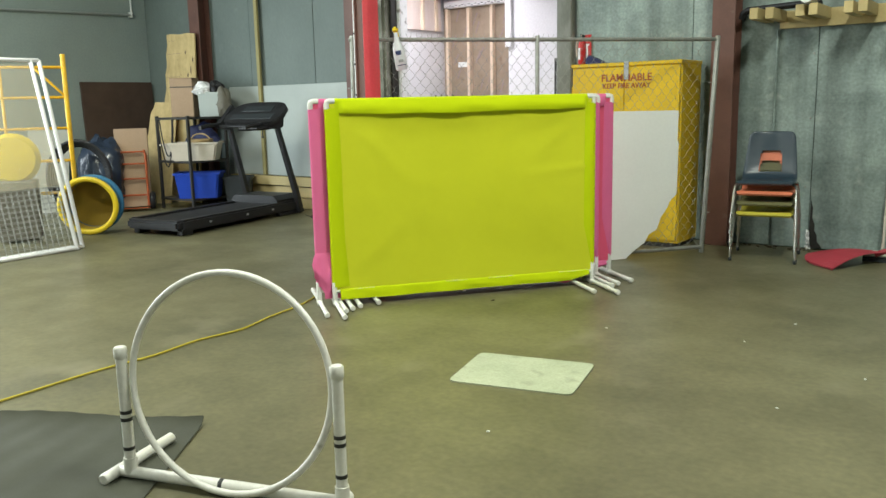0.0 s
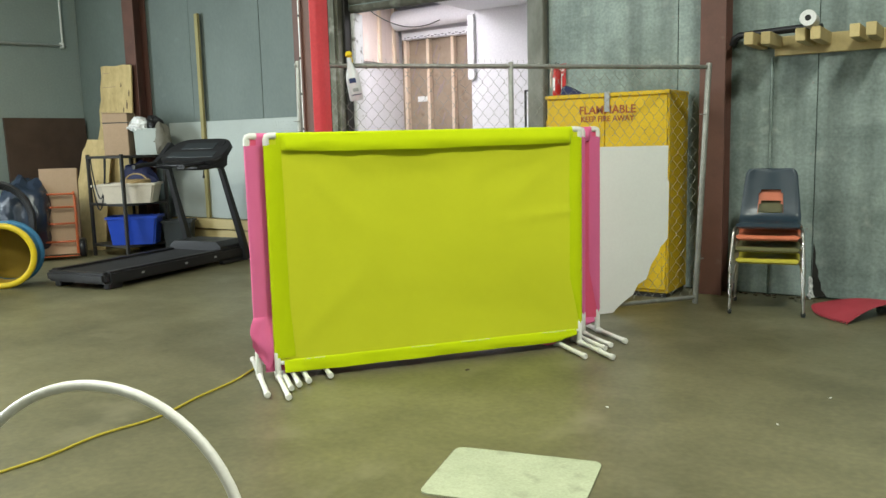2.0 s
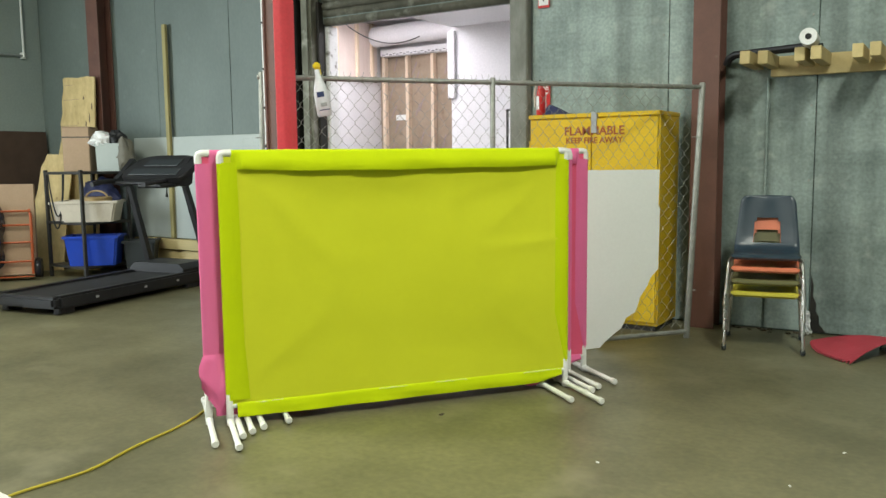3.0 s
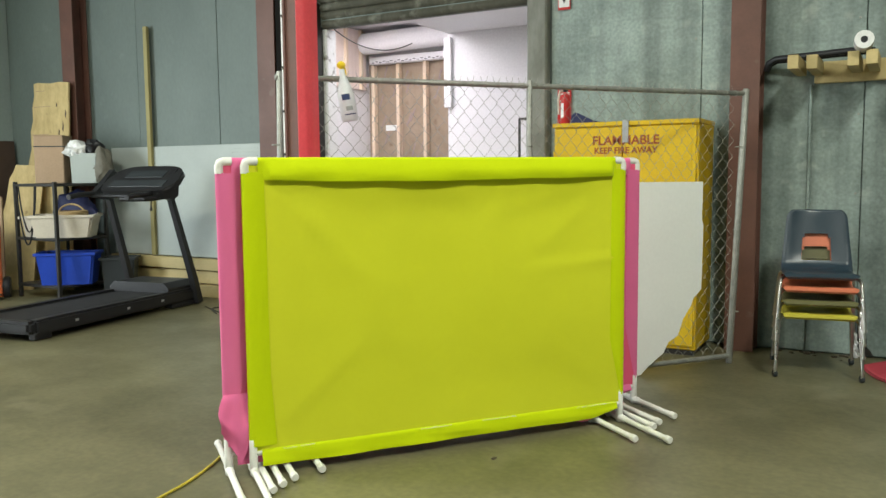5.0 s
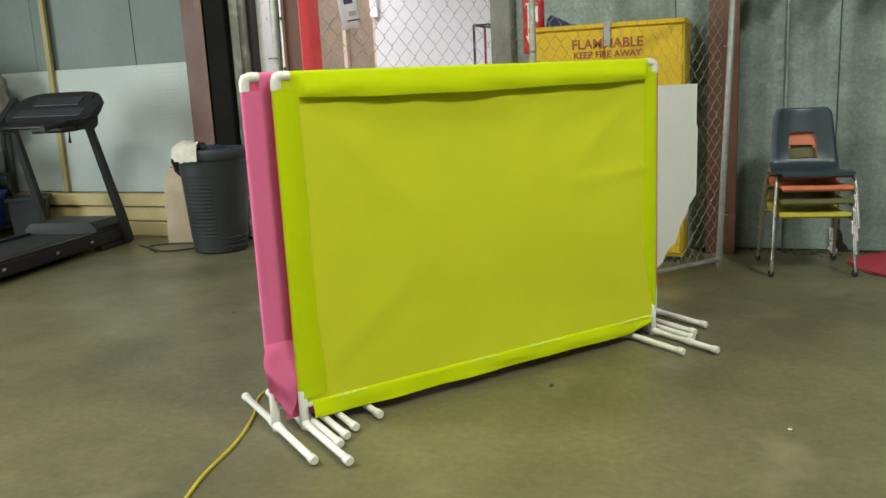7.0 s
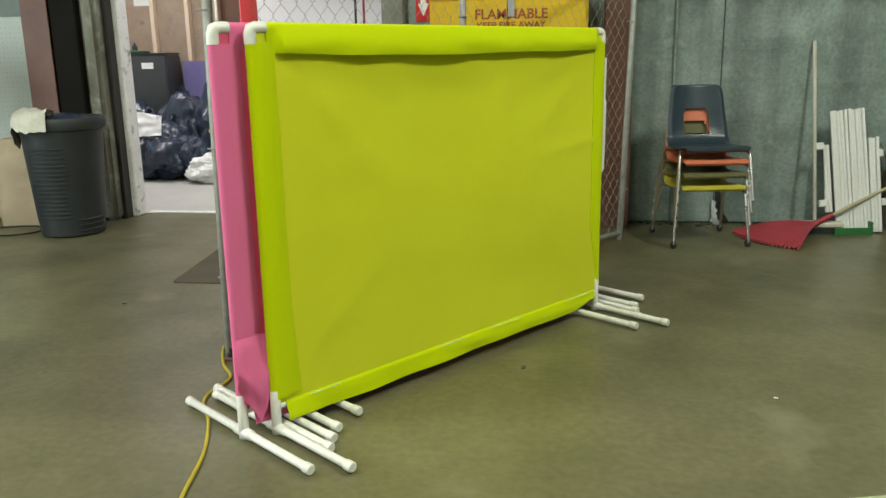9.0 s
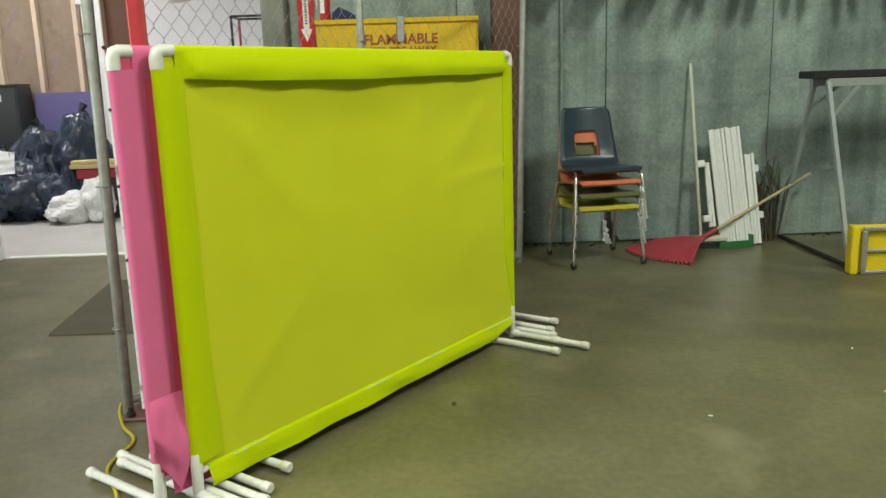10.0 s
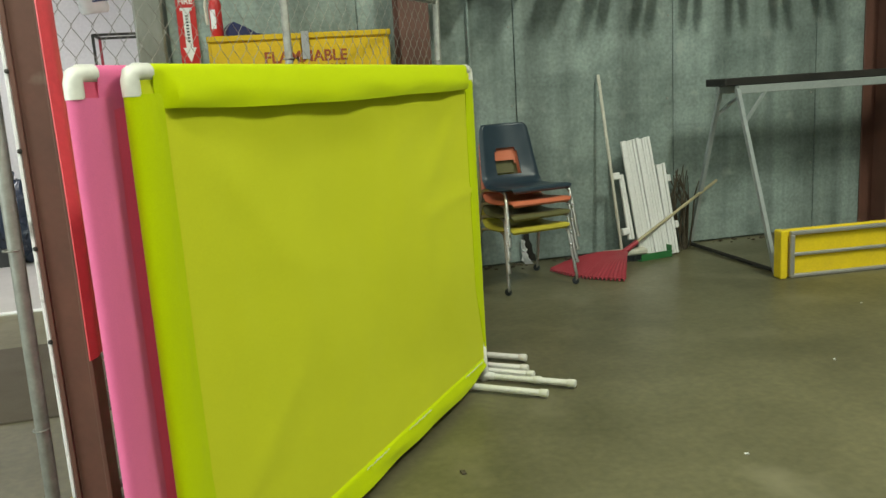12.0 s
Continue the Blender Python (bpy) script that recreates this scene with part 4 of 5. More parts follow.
    part("cross_brace", tube([(-0.17, 0.0, -0.037), (0.17, 0.0, -0.037)], 0.009, 8), "chrome", ch, smooth=True)
    return ch


for i, (mt, lb) in enumerate((("mustard", "mustard yellow plastic school chair on chrome legs with casters"), ("olive", "olive green plastic school chair stacked on another"),
                              ("coral", "coral orange plastic school chair stacked on another"), ("navy", "navy blue plastic school chair at the top of a stack"))):
    chair(mt, lb, pose(-1.86 + 0.002 * i, 6.91 - 0.011 * i, 0.413 + 0.085 * i, 0, 0, 10), i == 0)

# ---- rake, scrub brush, folded white slats ----
rk = thing("leaf_rake", "red plastic leaf rake with a pale wooden handle", "rake")
apex = Vector((-1.03, 7.13, 0.085))
tip0, tip1 = Vector((-1.60, 7.15, 0.012)), Vector((-1.28, 6.62, 0.012))


def fan(u, v):
    e = tip0.lerp(tip1, u) + Vector((-0.10, -0.08, 0)) * math.sin(u * math.pi) * 0.6
    a = apex + (Vector((0.02, -0.05, 0)) * (u - 0.5))
    p = a.lerp(e, v)
    p.z += 0.035 * math.sin(v * math.pi) + 0.003 * math.cos(u * 44 * math.pi) * v
    return p


part("rake_plate", sheet(lambda u, v: fan(u, v * 0.975), 88, 10, 0.004), "red_plastic", rk)
for i in range(22):
    u = (i + 0.5) / 22
    part("tine", tube([fan(u, 0.94), fan(u, 0.96), fan(u, 0.975), fan(u, 0.992) + Vector((0, 0, -0.004))], [0.008, 0.008, 0.007, 0.005], 6), "red_plastic", rk)
hd = (Vector((-0.17, 7.35, 0.49)) - apex).normalized()
part("socket", tube([apex - hd * 0.05, apex + hd * 0.12], [0.022, 0.017], 10), "red_plastic", rk, smooth=True)
part("rake_handle", capped(apex + hd * 0.05, Vector((-0.17, 7.35, 0.49)), 0.0115), "rakewood", rk, smooth=True)
br = thing("scrub_brush", "long off-white handled brush standing against the wall", "broom")
part("broom_handle", capped((-1.05, 7.465, 1.31), (-1.03, 7.18, 0.07), 0.0115), "handle_white", br, smooth=True)
part("brush_head", box((-1.17, 7.13, 0.045), (-0.85, 7.22, 0.085), 0.01), "handle_white", br)
bm = bmesh.new()
for i in range(28):
    for j in range(4):
        x, y = -1.16 + i * 0.011, 7.14 + j * 0.022
        tube([(x, y, 0.045), (x - 0.004 * math.sin(i), y - 0.006, 0.003)], 0.004, 4, bm)
tagged(part("bristles", bm, "charcoal", br), kind="stuff")
dp = thing("dustpan", "green plastic dustpan lying beside the brush", "dustpan", at=pose(-0.80, 7.24, 0, 0, 0, 10))
part("pan", prism([(-0.15, 0.0), (0.13, 0.0), (0.13, 0.085), (0.118, 0.085), (0.112, 0.012), (-0.15, 0.004)], -0.11, 0.11), "green", dp)
part("pan_side", box((-0.14, -0.115, 0.0), (0.13, -0.108, 0.05), 0.002), "green", dp)
ws = thing("folded_slat_gate", "bundle of white painted slats leaning on the wall", "slat bundle", at=pose(-0.725, 7.20, 0, -10, -5, 0))
r2 = random.Random(7)
for i in range(13):
    x = -0.138 + i * 0.0232
    top = 0.862 if i < 10 else 0.655
    part("slat", box((-0.0108, -0.012, 0.0), (0.0108, 0.012, top + r2.uniform(-0.006, 0.006)), 0.003, m=pose(x, r2.uniform(-0.005, 0.005), 0, 0, r2.uniform(-0.4, 0.3) + (0.6 if i > 9 else 0), r2.uniform(-4, 4))), "plastic_white", ws)
for i, x in enumerate((-0.205, -0.175)):
    part("slat", box((-0.012, -0.01, 0.16), (0.012, 0.01, 0.63), 0.003, m=pose(x, 0.012, 0, 0, 2 - i * 2, 10)), "plastic_white", ws)
for z in (0.20, 0.60):
    part("hinge_block", box((-0.255, -0.02, z), (-0.20, 0.02, z + 0.05), 0.006), "plastic_white", ws)
for z in (0.18, 0.52):
    part("hinge_block", box((0.155, -0.02, z), (0.185, 0.02, z + 0.05), 0.006), "plastic_white", ws)
db = thing("leaf_debris", "dry brown stems heaped behind the white slats", "debris", kind="stuff")
bm = bmesh.new()
for i in range(26):
    x, y = r2.uniform(-0.55, -0.38), r2.uniform(7.30, 7.44)
    tube([(x, y, 0.0), (x + r2.uniform(-.05, .05), y, 0.3 + r2.uniform(0, .1)), (x + r2.uniform(-.1, .1), y + 0.02, 0.42 + r2.uniform(0, 0.2))], [0.006, 0.005, 0.003], 5, bm)
part("stems", bm, "rug", db)
gd = thing("floor_debris", "dusty scraps of litter along the foot of the wall", "debris", kind="stuff")
bm = bmesh.new()
for i in range(90):
    x, y = r2.uniform(-2.2, 1.1), WY - 0.02 - abs(r2.gauss(0, 0.07))
    s = r2.uniform(0.006, 0.022)
    box((-s, -s * 0.6, 0), (s, s * 0.6, s * 0.5), 0.002, bm, pose(x, y, 0.001, 0, 0, r2.uniform(0, 180)))
part("scraps", bm, "rug", gd)
fs = thing("floor_specks", "small white and brown specks scattered on the concrete", "debris", kind="stuff")
bm = bmesh.new()
for x, y, s in ((-2.02, 4.26, 0.008), (-1.13, 4.92, 0.009), (-1.27, 4.41, 0.008), (-0.4, 5.6, 0.006)):
    box((-s, -s * 0.5, 0), (s, s * 0.5, 0.004), 0.001, bm, pose(x, y, 0.001, 0, 0, x * 900))
part("paint_specks", bm, "plastic_white", fs)
bm = bmesh.new()
for x, y, s in ((-2.96, 4.48, 0.014), (-5.1, 5.2, 0.010), (-2.6, 5.6, 0.009)):
    box((-s, -s * 0.6, 0), (s, s * 0.6, 0.004), 0.001, bm, pose(x, y, 0.001, 0, 0, x * 700))
part("dirt_specks", bm, "rug", fs)

# ---- trestle and yellow plank ----
ts = thing("trestle", "tall grey steel trestle with a dark board on top", "trestle")
TZ = 1.18
part("top_board", box((-0.42, 6.86, TZ), (2.6, 7.10, TZ + 0.05), 0.006), "black_steel", ts, "dark worn top board")
part("front_rail", box((-0.33, 6.845, TZ - 0.055), (2.55, 6.885, TZ - 0.002), 0.003), "grey_metal", ts)
part("rear_rail", box((-0.33, 7.075, TZ - 0.055), (2.55, 7.115, TZ - 0.002), 0.003), "grey_metal", ts)
for x in (-0.30, 2.40):
    part("front_leg", tube([(x - 0.03, 6.86, TZ - 0.02), (x - 0.06, 6.38, 0.0)], 0.019, 4), "grey_metal", ts)
    part("rear_leg", tube([(x, 7.10, TZ - 0.02), (x - 0.04, 7.44, 0.0)], 0.019, 4), "grey_metal", ts)
    # dark bar at floor level from the front foot to the rear foot
    part("dark_floor_bar", tube([(x - 0.058, 6.40, 0.016), (x - 0.04, 7.43, 0.016)], 0.014, 6), "black_steel", ts)
    sx = 1 if x < 0 else -1
    part("brace", tube([(x - 0.03, 6.78, TZ - 0.25), (x + sx * 0.20, 6.865, TZ - 0.03)], 0.013, 4), "grey_metal", ts)
    part("brace", tube([(x + 0.006, 7.15, TZ - 0.20), (x + sx * 0.20, 7.095, TZ - 0.03)], 0.013, 4), "grey_metal", ts)
yp = thing("folded_plank", "yellow padded board with a grey aluminium frame lying on edge", "board", at=pose(-0.42, 6.27, 0, 0, 0, -5))
part("board_face", box((0.0, 0.0, 0.0), (2.4, 0.045, 0.30), 0.008), "yellow_bright", yp)
part("end_cap", box((-0.012, -0.035, 0.0), (0.035, 0.046, 0.302), 0.006), "yellow_bright", yp)
for nm, lo, hi in (("frame_rail", (0.06, -0.03, 0.0), (2.38, -0.002, 0.022)), ("frame_rail", (0.06, -0.03, 0.268), (2.38, -0.002, 0.292)), ("frame_rail", (0.08, -0.022, 0.135), (2.38, -0.002, 0.155)),
                   ("frame_end", (0.055, -0.034, 0.02), (0.085, -0.002, 0.27)), ("frame_end", (2.35, -0.034, 0.02), (2.38, -0.002, 0.27))):
    part(nm, box(lo, hi, 0.005), "alu", yp)

# ---- rack of timber arms on the north wall ----
rk2 = thing("timber_rack", "rough pine storage rack with short arms on the wall", "rack")
part("rail", box((-1.97, WY - 0.05, 1.885), (1.2, WY - 0.012, 2.03), 0.004), "wood", rk2)
for i in range(9):
    for k in (0.0, 0.105):
        x = -2.085 + 0.345 * i + k
        part("arm", box((x, 7.0 + 0.03 * ((i * 7 + int(k * 20)) % 3 - 1), 1.94), (x + 0.066, WY - 0.052, 2.03), 0.004), "wood", rk2)
bp = thing("black_pipe", "black plastic pipes lying on the timber rack", "pipe")
part("pipe", tube([(-2.27, 7.36, 1.985), (-2.25, 7.34, 2.03), (-2.20, 7.31, 2.052), (-1.64, 7.12, 2.052)], 0.021, 12), "black", bp, smooth=True)
part("pipe", tube([(-2.28, 7.45, 1.985), (-2.26, 7.44, 2.03), (-2.21, 7.41, 2.052), (-1.60, 7.22, 2.052)], 0.021, 12), "black", bp, smooth=True)
wr = thing("paper_roll", "white paper roll lying on the timber rack", "roll", at=pose(-1.655, 7.05, 2.087, 90, 0, 4))
part("roll", lathe([(0.021, -0.12), (0.054, -0.12), (0.056, -0.11), (0.056, 0.11), (0.054, 0.12), (0.021, 0.12), (0.021, -0.12)], 22), "plastic_white", wr, smooth=True)
part("core", lathe([(0.0205, -0.118), (0.0205, 0.118)], 14), "black", wr, smooth=True)

# ---- open floor: hoop, mats, cord ----
HA, HB = Vector((-2.645, 1.503, 0)), Vector((-1.732, 1.81, 0))
HX = (HB - HA).normalized()
hoop_pose = Matrix.Translation((HA + HB) / 2) @ pose(0, 0, 0, 0, 0, math.degrees(math.atan2(HX.y, HX.x)))
HW = (HB - HA).length / 2
hp = thing("agility_hoop", "white pipe agility hoop on a low stand with black tape", "hoop", at=hoop_pose)
part("base_bar", capped((-HW + 0.005, 0, 0.027), (HW - 0.06, 0, 0.027), 0.021), "pvc_old", hp, smooth=True)
for s in (-1, 1):
    x = s * (HW - 0.06)
    fx = x - 0.055 if s < 0 else x
    part("foot", capped((fx, -0.085 if s < 0 else -0.30, 0.027), (fx, 0.31 if s < 0 else 0.05, 0.027), 0.021), "pvc_old", hp, smooth=True)
    part("tee", tube([(x, 0, 0.027), (x, 0, 0.085)], 0.0245, 12), "pvc_old", hp, smooth=True)
    up = part("upright", tube([(x, 0, 0.05), (x, 0, 0.47)], 0.0195, 12), "pvc_old", hp, smooth=True)
    part("cap", capped((x, 0, 0.455), (x, 0, 0.50), 0.0235), "pvc_old", up, smooth=True)
    for z in (0.115, 0.225, 0.252):
        part("tape_band", tube([(x, 0, z), (x, 0, z + 0.013)], 0.0208, 12), "tape", up, smooth=True)
part("hoop", tube([(0.003 + 0.391 * math.cos(a), 0.012 + 0.042 * math.sin(a), 0.395 + 0.380 * math.sin(a)) for a in [i * math.tau / 64 for i in range(64)]], 0.0125, 10, closed=True), "pvc_old", hp, smooth=True)
part("tape_band", tube([(-0.048, 0, 0.027), (-0.032, 0, 0.027)], 0.0222, 12), "tape", hp, smooth=True)


def round_slab(pts, z1, radius, seg=5):
    """A flat slab with rounded corners."""
    out = []
    n = len(pts)
    for i in range(n):
        p, a, b = Vector(pts[i]), Vector(pts[i - 1]), Vector(pts[(i + 1) % n])
        pa, pb = p + (a - p).normalized() * radius, p + (b - p).normalized() * radius
        for k in range(seg + 1):
            t = k / seg
            out.append(pa * (1 - t) ** 2 + p * 2 * t * (1 - t) + pb * t * t)
    bm = bmesh.new()
    A = [bm.verts.new((p.x, p.y, 0.0005)) for p in out]
    B = [bm.verts.new((p.x, p.y, z1)) for p in out]
    bm.faces.new(A[::-1])
    top = bm.faces.new(B)
    for i in range(len(out)):
        j = (i + 1) % len(out)
        bm.faces.new((A[i], A[j], B[j], B[i]))
    return bm


tagged(part("floor_mat", round_slab([(-2.37, 3.46), (-1.77, 3.61), (-1.66, 3.15), (-2.25, 3.0)], 0.006, 0.045), "mat_green"), "pale green scuffed rubber mat on the floor", "mat")


def runner_at(u, w):
    v = w ** 2.6
    p = Vector((-3.62, 1.535, 0)) * (1 - u) * (1 - v) + Vector((-2.80, 2.0, 0)) * u * (1 - v) + Vector((-3.1, -0.6, 0)) * (1 - u) * v + Vector((-2.05, 0.95, 0)) * u * v
    p.z = 0.003 + 0.034 * math.exp(-v * 50) * (0.8 + 0.2 * math.sin(u * 7)) + 0.0015 * math.sin(u * 40)
    return p


tagged(part("rubber_runner", sheet(runner_at, 60, 60, 0.004), "rubber"), "dark rubber runner with a lifted edge on the floor", "mat")
tagged(part("door_mat", round_slab([(-5.03, 5.62), (-4.2, 5.60), (-4.1, 6.85), (-5.12, 6.82)], 0.008, 0.02), "rug"), "brown door mat on the concrete before the doorway", "mat")
cp = [(-3.7, -0.8), (-3.78, 0.5), (-3.82, 1.63), (-3.85, 2.1), (-3.83, 2.45), (-3.87, 2.75), (-3.84, 3.05), (-3.92, 3.35), (-3.97, 3.62), (-4.05, 3.85), (-4.15, 4.05), (-4.13, 4.25), (-4.22, 4.40), (-4.30, 4.62), (-4.24, 4.78), (-4.2, 5.0)]


def smooth_path(pts, z, n=6):
    out = []
    P = [Vector((*p, z)) for p in pts]
    for i in range(len(P) - 1):
        p0, p1, p2, p3 = P[max(i - 1, 0)], P[i], P[i + 1], P[min(i + 2, len(P) - 1)]
        for k in range(n):
            t = k / n
            out.append(0.5 * ((2 * p1) + (p2 - p0) * t + (2 * p0 - 5 * p1 + 4 * p2 - p3) * t * t + (3 * p1 - p0 - 3 * p2 + p3) * t ** 3))
    return out + [P[-1]]


tagged(part("extension_cord", tube(smooth_path(cp, 0.0068), 0.0065, 8), "cord", smooth=True), "yellow extension cord trailing over the floor", "cord")
tagged(part("power_cable", tube(smooth_path([(-7.35, 6.95), (-7.15, 6.85), (-6.9, 6.75), (-6.72, 6.9), (-6.85, 7.1), (-7.1, 7.05), (-7.2, 6.9), (-6.95, 6.7)], 0.007), 0.006, 6), "black", smooth=True),
       "black power cable looped on the floor by the treadmill", "cable")
rs = random.Random(11)
for x, y in ((-0.62, 4.1), (-0.86, 3.5), (0.1, 4.3), (-1.75, 2.6)):
    a = rs.uniform(0, 3)
    s = rs.uniform(0.005, 0.010)
    scr = part("paper_scrap", prism([(-s, 0), (s * 0.7, 0), (s, 0.003), (0, 0.005), (-s * 0.8, 0.003)], -s * 0.5, s * 0.5), "white")
    scr.matrix_world = pose(x, y, 0.0, 0, 0, a * 57)
    tagged(scr, "tiny white scrap of paper on the concrete", "litter", "floor scraps")

# ---- bin, sack ----
bn = thing("rubbish_bin", "dark grey ribbed plastic dustbin with a bag over its rim", "bin", at=pose(-6.44, 6.93, 0))
prof = [(0.205, 0.0), (0.225, 0.012), (0.230, 0.10), (0.236, 0.13), (0.280, 0.74), (0.288, 0.775), (0.303, 0.785), (0.309, 0.81), (0.309, 0.85), (0.300, 0.868), (0.278, 0.862), (0.268, 0.6), (0.21, 0.05), (0.0001, 0.04)]
part("bin_body", lathe(prof, 48), "charcoal", bn, smooth=True)
for i in range(17):
    z = 0.15 + i * 0.0315
    r = 0.2365 + 0.072 * (z - 0.13)
    part("rib", tube([(r * math.cos(a), r * math.sin(a), z) for a in [math.radians(-118 + 6 * q) for q in range(11)]], [0.001] + [0.0075] * 9 + [0.001], 6), "charcoal", bn, smooth=True)
for z in (0.05, 0.09, 0.13):
    part("rib", tube([((0.232 + 0.05 * z) * math.cos(a), (0.232 + 0.05 * z) * math.sin(a), z) for a in [math.radians(-50 + 6 * q) for q in range(12)]], [0.001] + [0.006] * 10 + [0.001], 6), "charcoal", bn, smooth=True)


def rag(u, v):
    """A stiff cloth draped over the rim: inside, over the edge and down the outside."""
    a = math.radians(-185 + 110 * u)
    hang = 0.07 + 0.16 * math.exp(-((u - 0.12) / 0.16) ** 2)
    pts = [(0.10, 0.875), (0.18, 0.915), (0.26, 0.92), (0.31, 0.895), (0.325, 0.865), (0.330, 0.865 - hang * 0.5), (0.335, 0.865 - hang)]
    k = v * 6
    i = min(int(k), 5)
    f = k - i
    r, z = [pts[i][j] * (1 - f) + pts[i + 1][j] * f for j in (0, 1)]
    r += 0.004 * math.sin(u * 40)
    return Vector((r * math.cos(a), r * math.sin(a), z + wobble((u * 3, v * 2, 3), 1.6, 0.055 * (1 - 0.5 * v)) + wobble((u * 9, v * 5, 7), 1.6, 0.022)))


part("rag", sheet(rag, 30, 12, 0.0015), "rag", bn, "crumpled off-white cloth over the rim", smooth=True)
part("bin_load", lathe([(0.25, 0.78), (0.2, 0.85), (0.1, 0.89), (0.0001, 0.90)], 20), "black_bag", bn, smooth=True)


def lump(rx, ry, rz, seed, crumple=0.16, subdiv=4):
    """A soft slumped shape with creases."""
    bm = bmesh.new()
    bmesh.ops.create_icosphere(bm, subdivisions=subdiv, radius=1)
    for v in bm.verts:
        p = v.co.copy()
        k = 1 + wobble(p, 1.6, crumple, seed) + crumple * 0.55 * (abs(noise.noise(p * 4.2 + Vector((seed, 0, 0)))) - 0.2)
        k -= crumple * 0.20 * (abs(noise.noise(Vector((p.x * 9, p.y * 9, p.z * 6)) + Vector((0, seed, 0)))) - 0.2)
        q = Vector((p.x * rx * k, p.y * ry * k, p.z * rz * k + rz * 0.92))
        v.co = Vector((q.x * (1 + 0.18 * (0.5 - q.z / (2 * rz))), q.y, max(q.z, 0.0)))
    return bm


sk = thing("paper_sack", "tan paper sack standing by the bin", "sack", at=pose(-7.02, 7.24, 0, 0, 0, 10))
rings = []
bm = bmesh.new()
for q in range(19):
    v = q / 18
    sq = 1 - 0.85 * max(0, (v - 0.72) / 0.28) ** 1.5
    row = []
    for k in range(28):
        a = k * math.tau / 28
        c, d = math.cos(a), math.sin(a)
        x = 0.185 * math.copysign(abs(c) ** 0.6, c) * (1 - 0.12 * max(0, v - 0.7))
        y = 0.125 * math.copysign(abs(d) ** 0.6, d) * sq
        p = Vector((x, y, 0.68 * v))
        p += Vector((c, d, 0)) * (wobble(p, 7, 0.022, 2.0) + wobble(p, 18, 0.010, 5.0)) * min(1, 4 * v + 0.2)
        row.append(bm.verts.new(p + Vector((0.03 * v * v, 0, wobble((x, y, 3), 9, 0.03) * v))))
    rings.append(row)
for A, B in zip(rings, rings[1:]):
    for k in range(28):
        bm.faces.new((A[k], A[(k + 1) % 28], B[(k + 1) % 28], B[k]))
bm.faces.new(rings[0][::-1])
bm.faces.new(rings[-1])
part("sack_body", bm, "sack", sk, smooth=True)
part("sack_tie", box((-0.10, -0.025, 0.64), (0.14, 0.03, 0.66), 0.005), "red_plastic", sk, "thin red tie")

# ---- back room: bags, chest, board, rack ----
BAGS = [(-7.35, 9.95, 0.36, 0.32, 0.33, 1), (-6.95, 9.72, 0.38, 0.30, 0.30, 2), (-7.62, 10.2, 0.36, 0.34, 0.42, 3), (-6.90, 10.15, 0.36, 0.36, 0.42, 4), (-7.1, 10.35, 0.40, 0.3, 0.40, 5),
        (-5.55, 9.82, 0.30, 0.26, 0.36, 6), (-7.75, 9.75, 0.28, 0.26, 0.30, 7), (-6.42, 9.90, 0.33, 0.20, 0.54, 9), (-7.2, 9.62, 0.24, 0.2, 0.22, 10), (-6.62, 9.62, 0.26, 0.22, 0.24, 11), (-6.9, 10.05, 0.34, 0.3, 0.46, 12)]
for x, y, a, b, c, sd in BAGS:
    bg = thing("rubbish_bag", "shiny black rubbish bag, full and tied", "rubbish bag", "rubbish bags", at=pose(x, y, 0.002, 0, 0, sd * 47))
    part("bag", lump(a, b, c, sd * 2.7, 0.24, 5), "black_bag", bg, smooth=True)
    part("knot", tube([(0, 0, c * 1.82), (0.01, 0.01, c * 1.82 + 0.07), (0.05, 0.0, c * 1.82 + 0.13)], [0.05, 0.02, 0.045], 9), "black_bag", bg, smooth=True)
for x, y, a, b, c, sd in ((-6.40, 9.40, 0.24, 0.17, 0.15, 13), (-6.16, 9.42, 0.20, 0.15, 0.22, 15)):
    bg = thing("white_bag", "crumpled white plastic bag on the floor", "rubbish bag", "white bags", at=pose(x, y, 0.002, 0, 0, sd * 31))
    part("bag", lump(a, b, c, sd * 1.3, 0.30, 5), "plastic_white", bg, smooth=True)
pb = thing("paper_bundle", "white crumpled sheet lying on the black bags", "paper", at=pose(-7.10, 9.42, 0.60, 68, 0, 10))
part("paper", sheet(lambda u, v: Vector((0.34 * (u - 0.5), 0.30 * (v - 0.5) * (1 - 0.3 * u), 0.03 * math.sin(u * 5) + wobble((u * 3, v * 3, 0), 1.4, 0.03))), 12, 12, 0.004), "plastic_white", pb, smooth=True)
for x, y, z, w in ((-6.92, 9.40, 0.36, 0.10), (-7.05, 9.48, 0.66, 0.07)):
    bl = part("blue_wrapper", sheet(lambda u, v: Vector((w * (u - 0.5) * 2, 0.05 * math.sin(u * 3) - 0.02, w * 0.8 * (v - 0.5))), 8, 6, 0.003), "teal")
    bl.matrix_world = pose(x, y, z, -15, 0, 20)
    tagged(bl, "crumpled blue wrapper among the black bags", "wrapper")
ct = thing("storage_chest", "dark slate plastic storage chest with a small white label", "chest", at=pose(-7.76, 10.72, 0, 0, 0, 4))
part("chest_body", box((-0.42, -0.22, 0), (0.42, 0.22, 1.318), 0.015, seg=2), "slate_bin", ct)
part("chest_lid", box((-0.42, -0.222, 1.32), (0.42, 0.222, 1.34), 0.02, seg=2), "slate_bin", ct)
part("label_plate", box((0.12, -0.226, 1.16), (0.26, -0.221, 1.23), 0.0), "white", ct, "small white label")
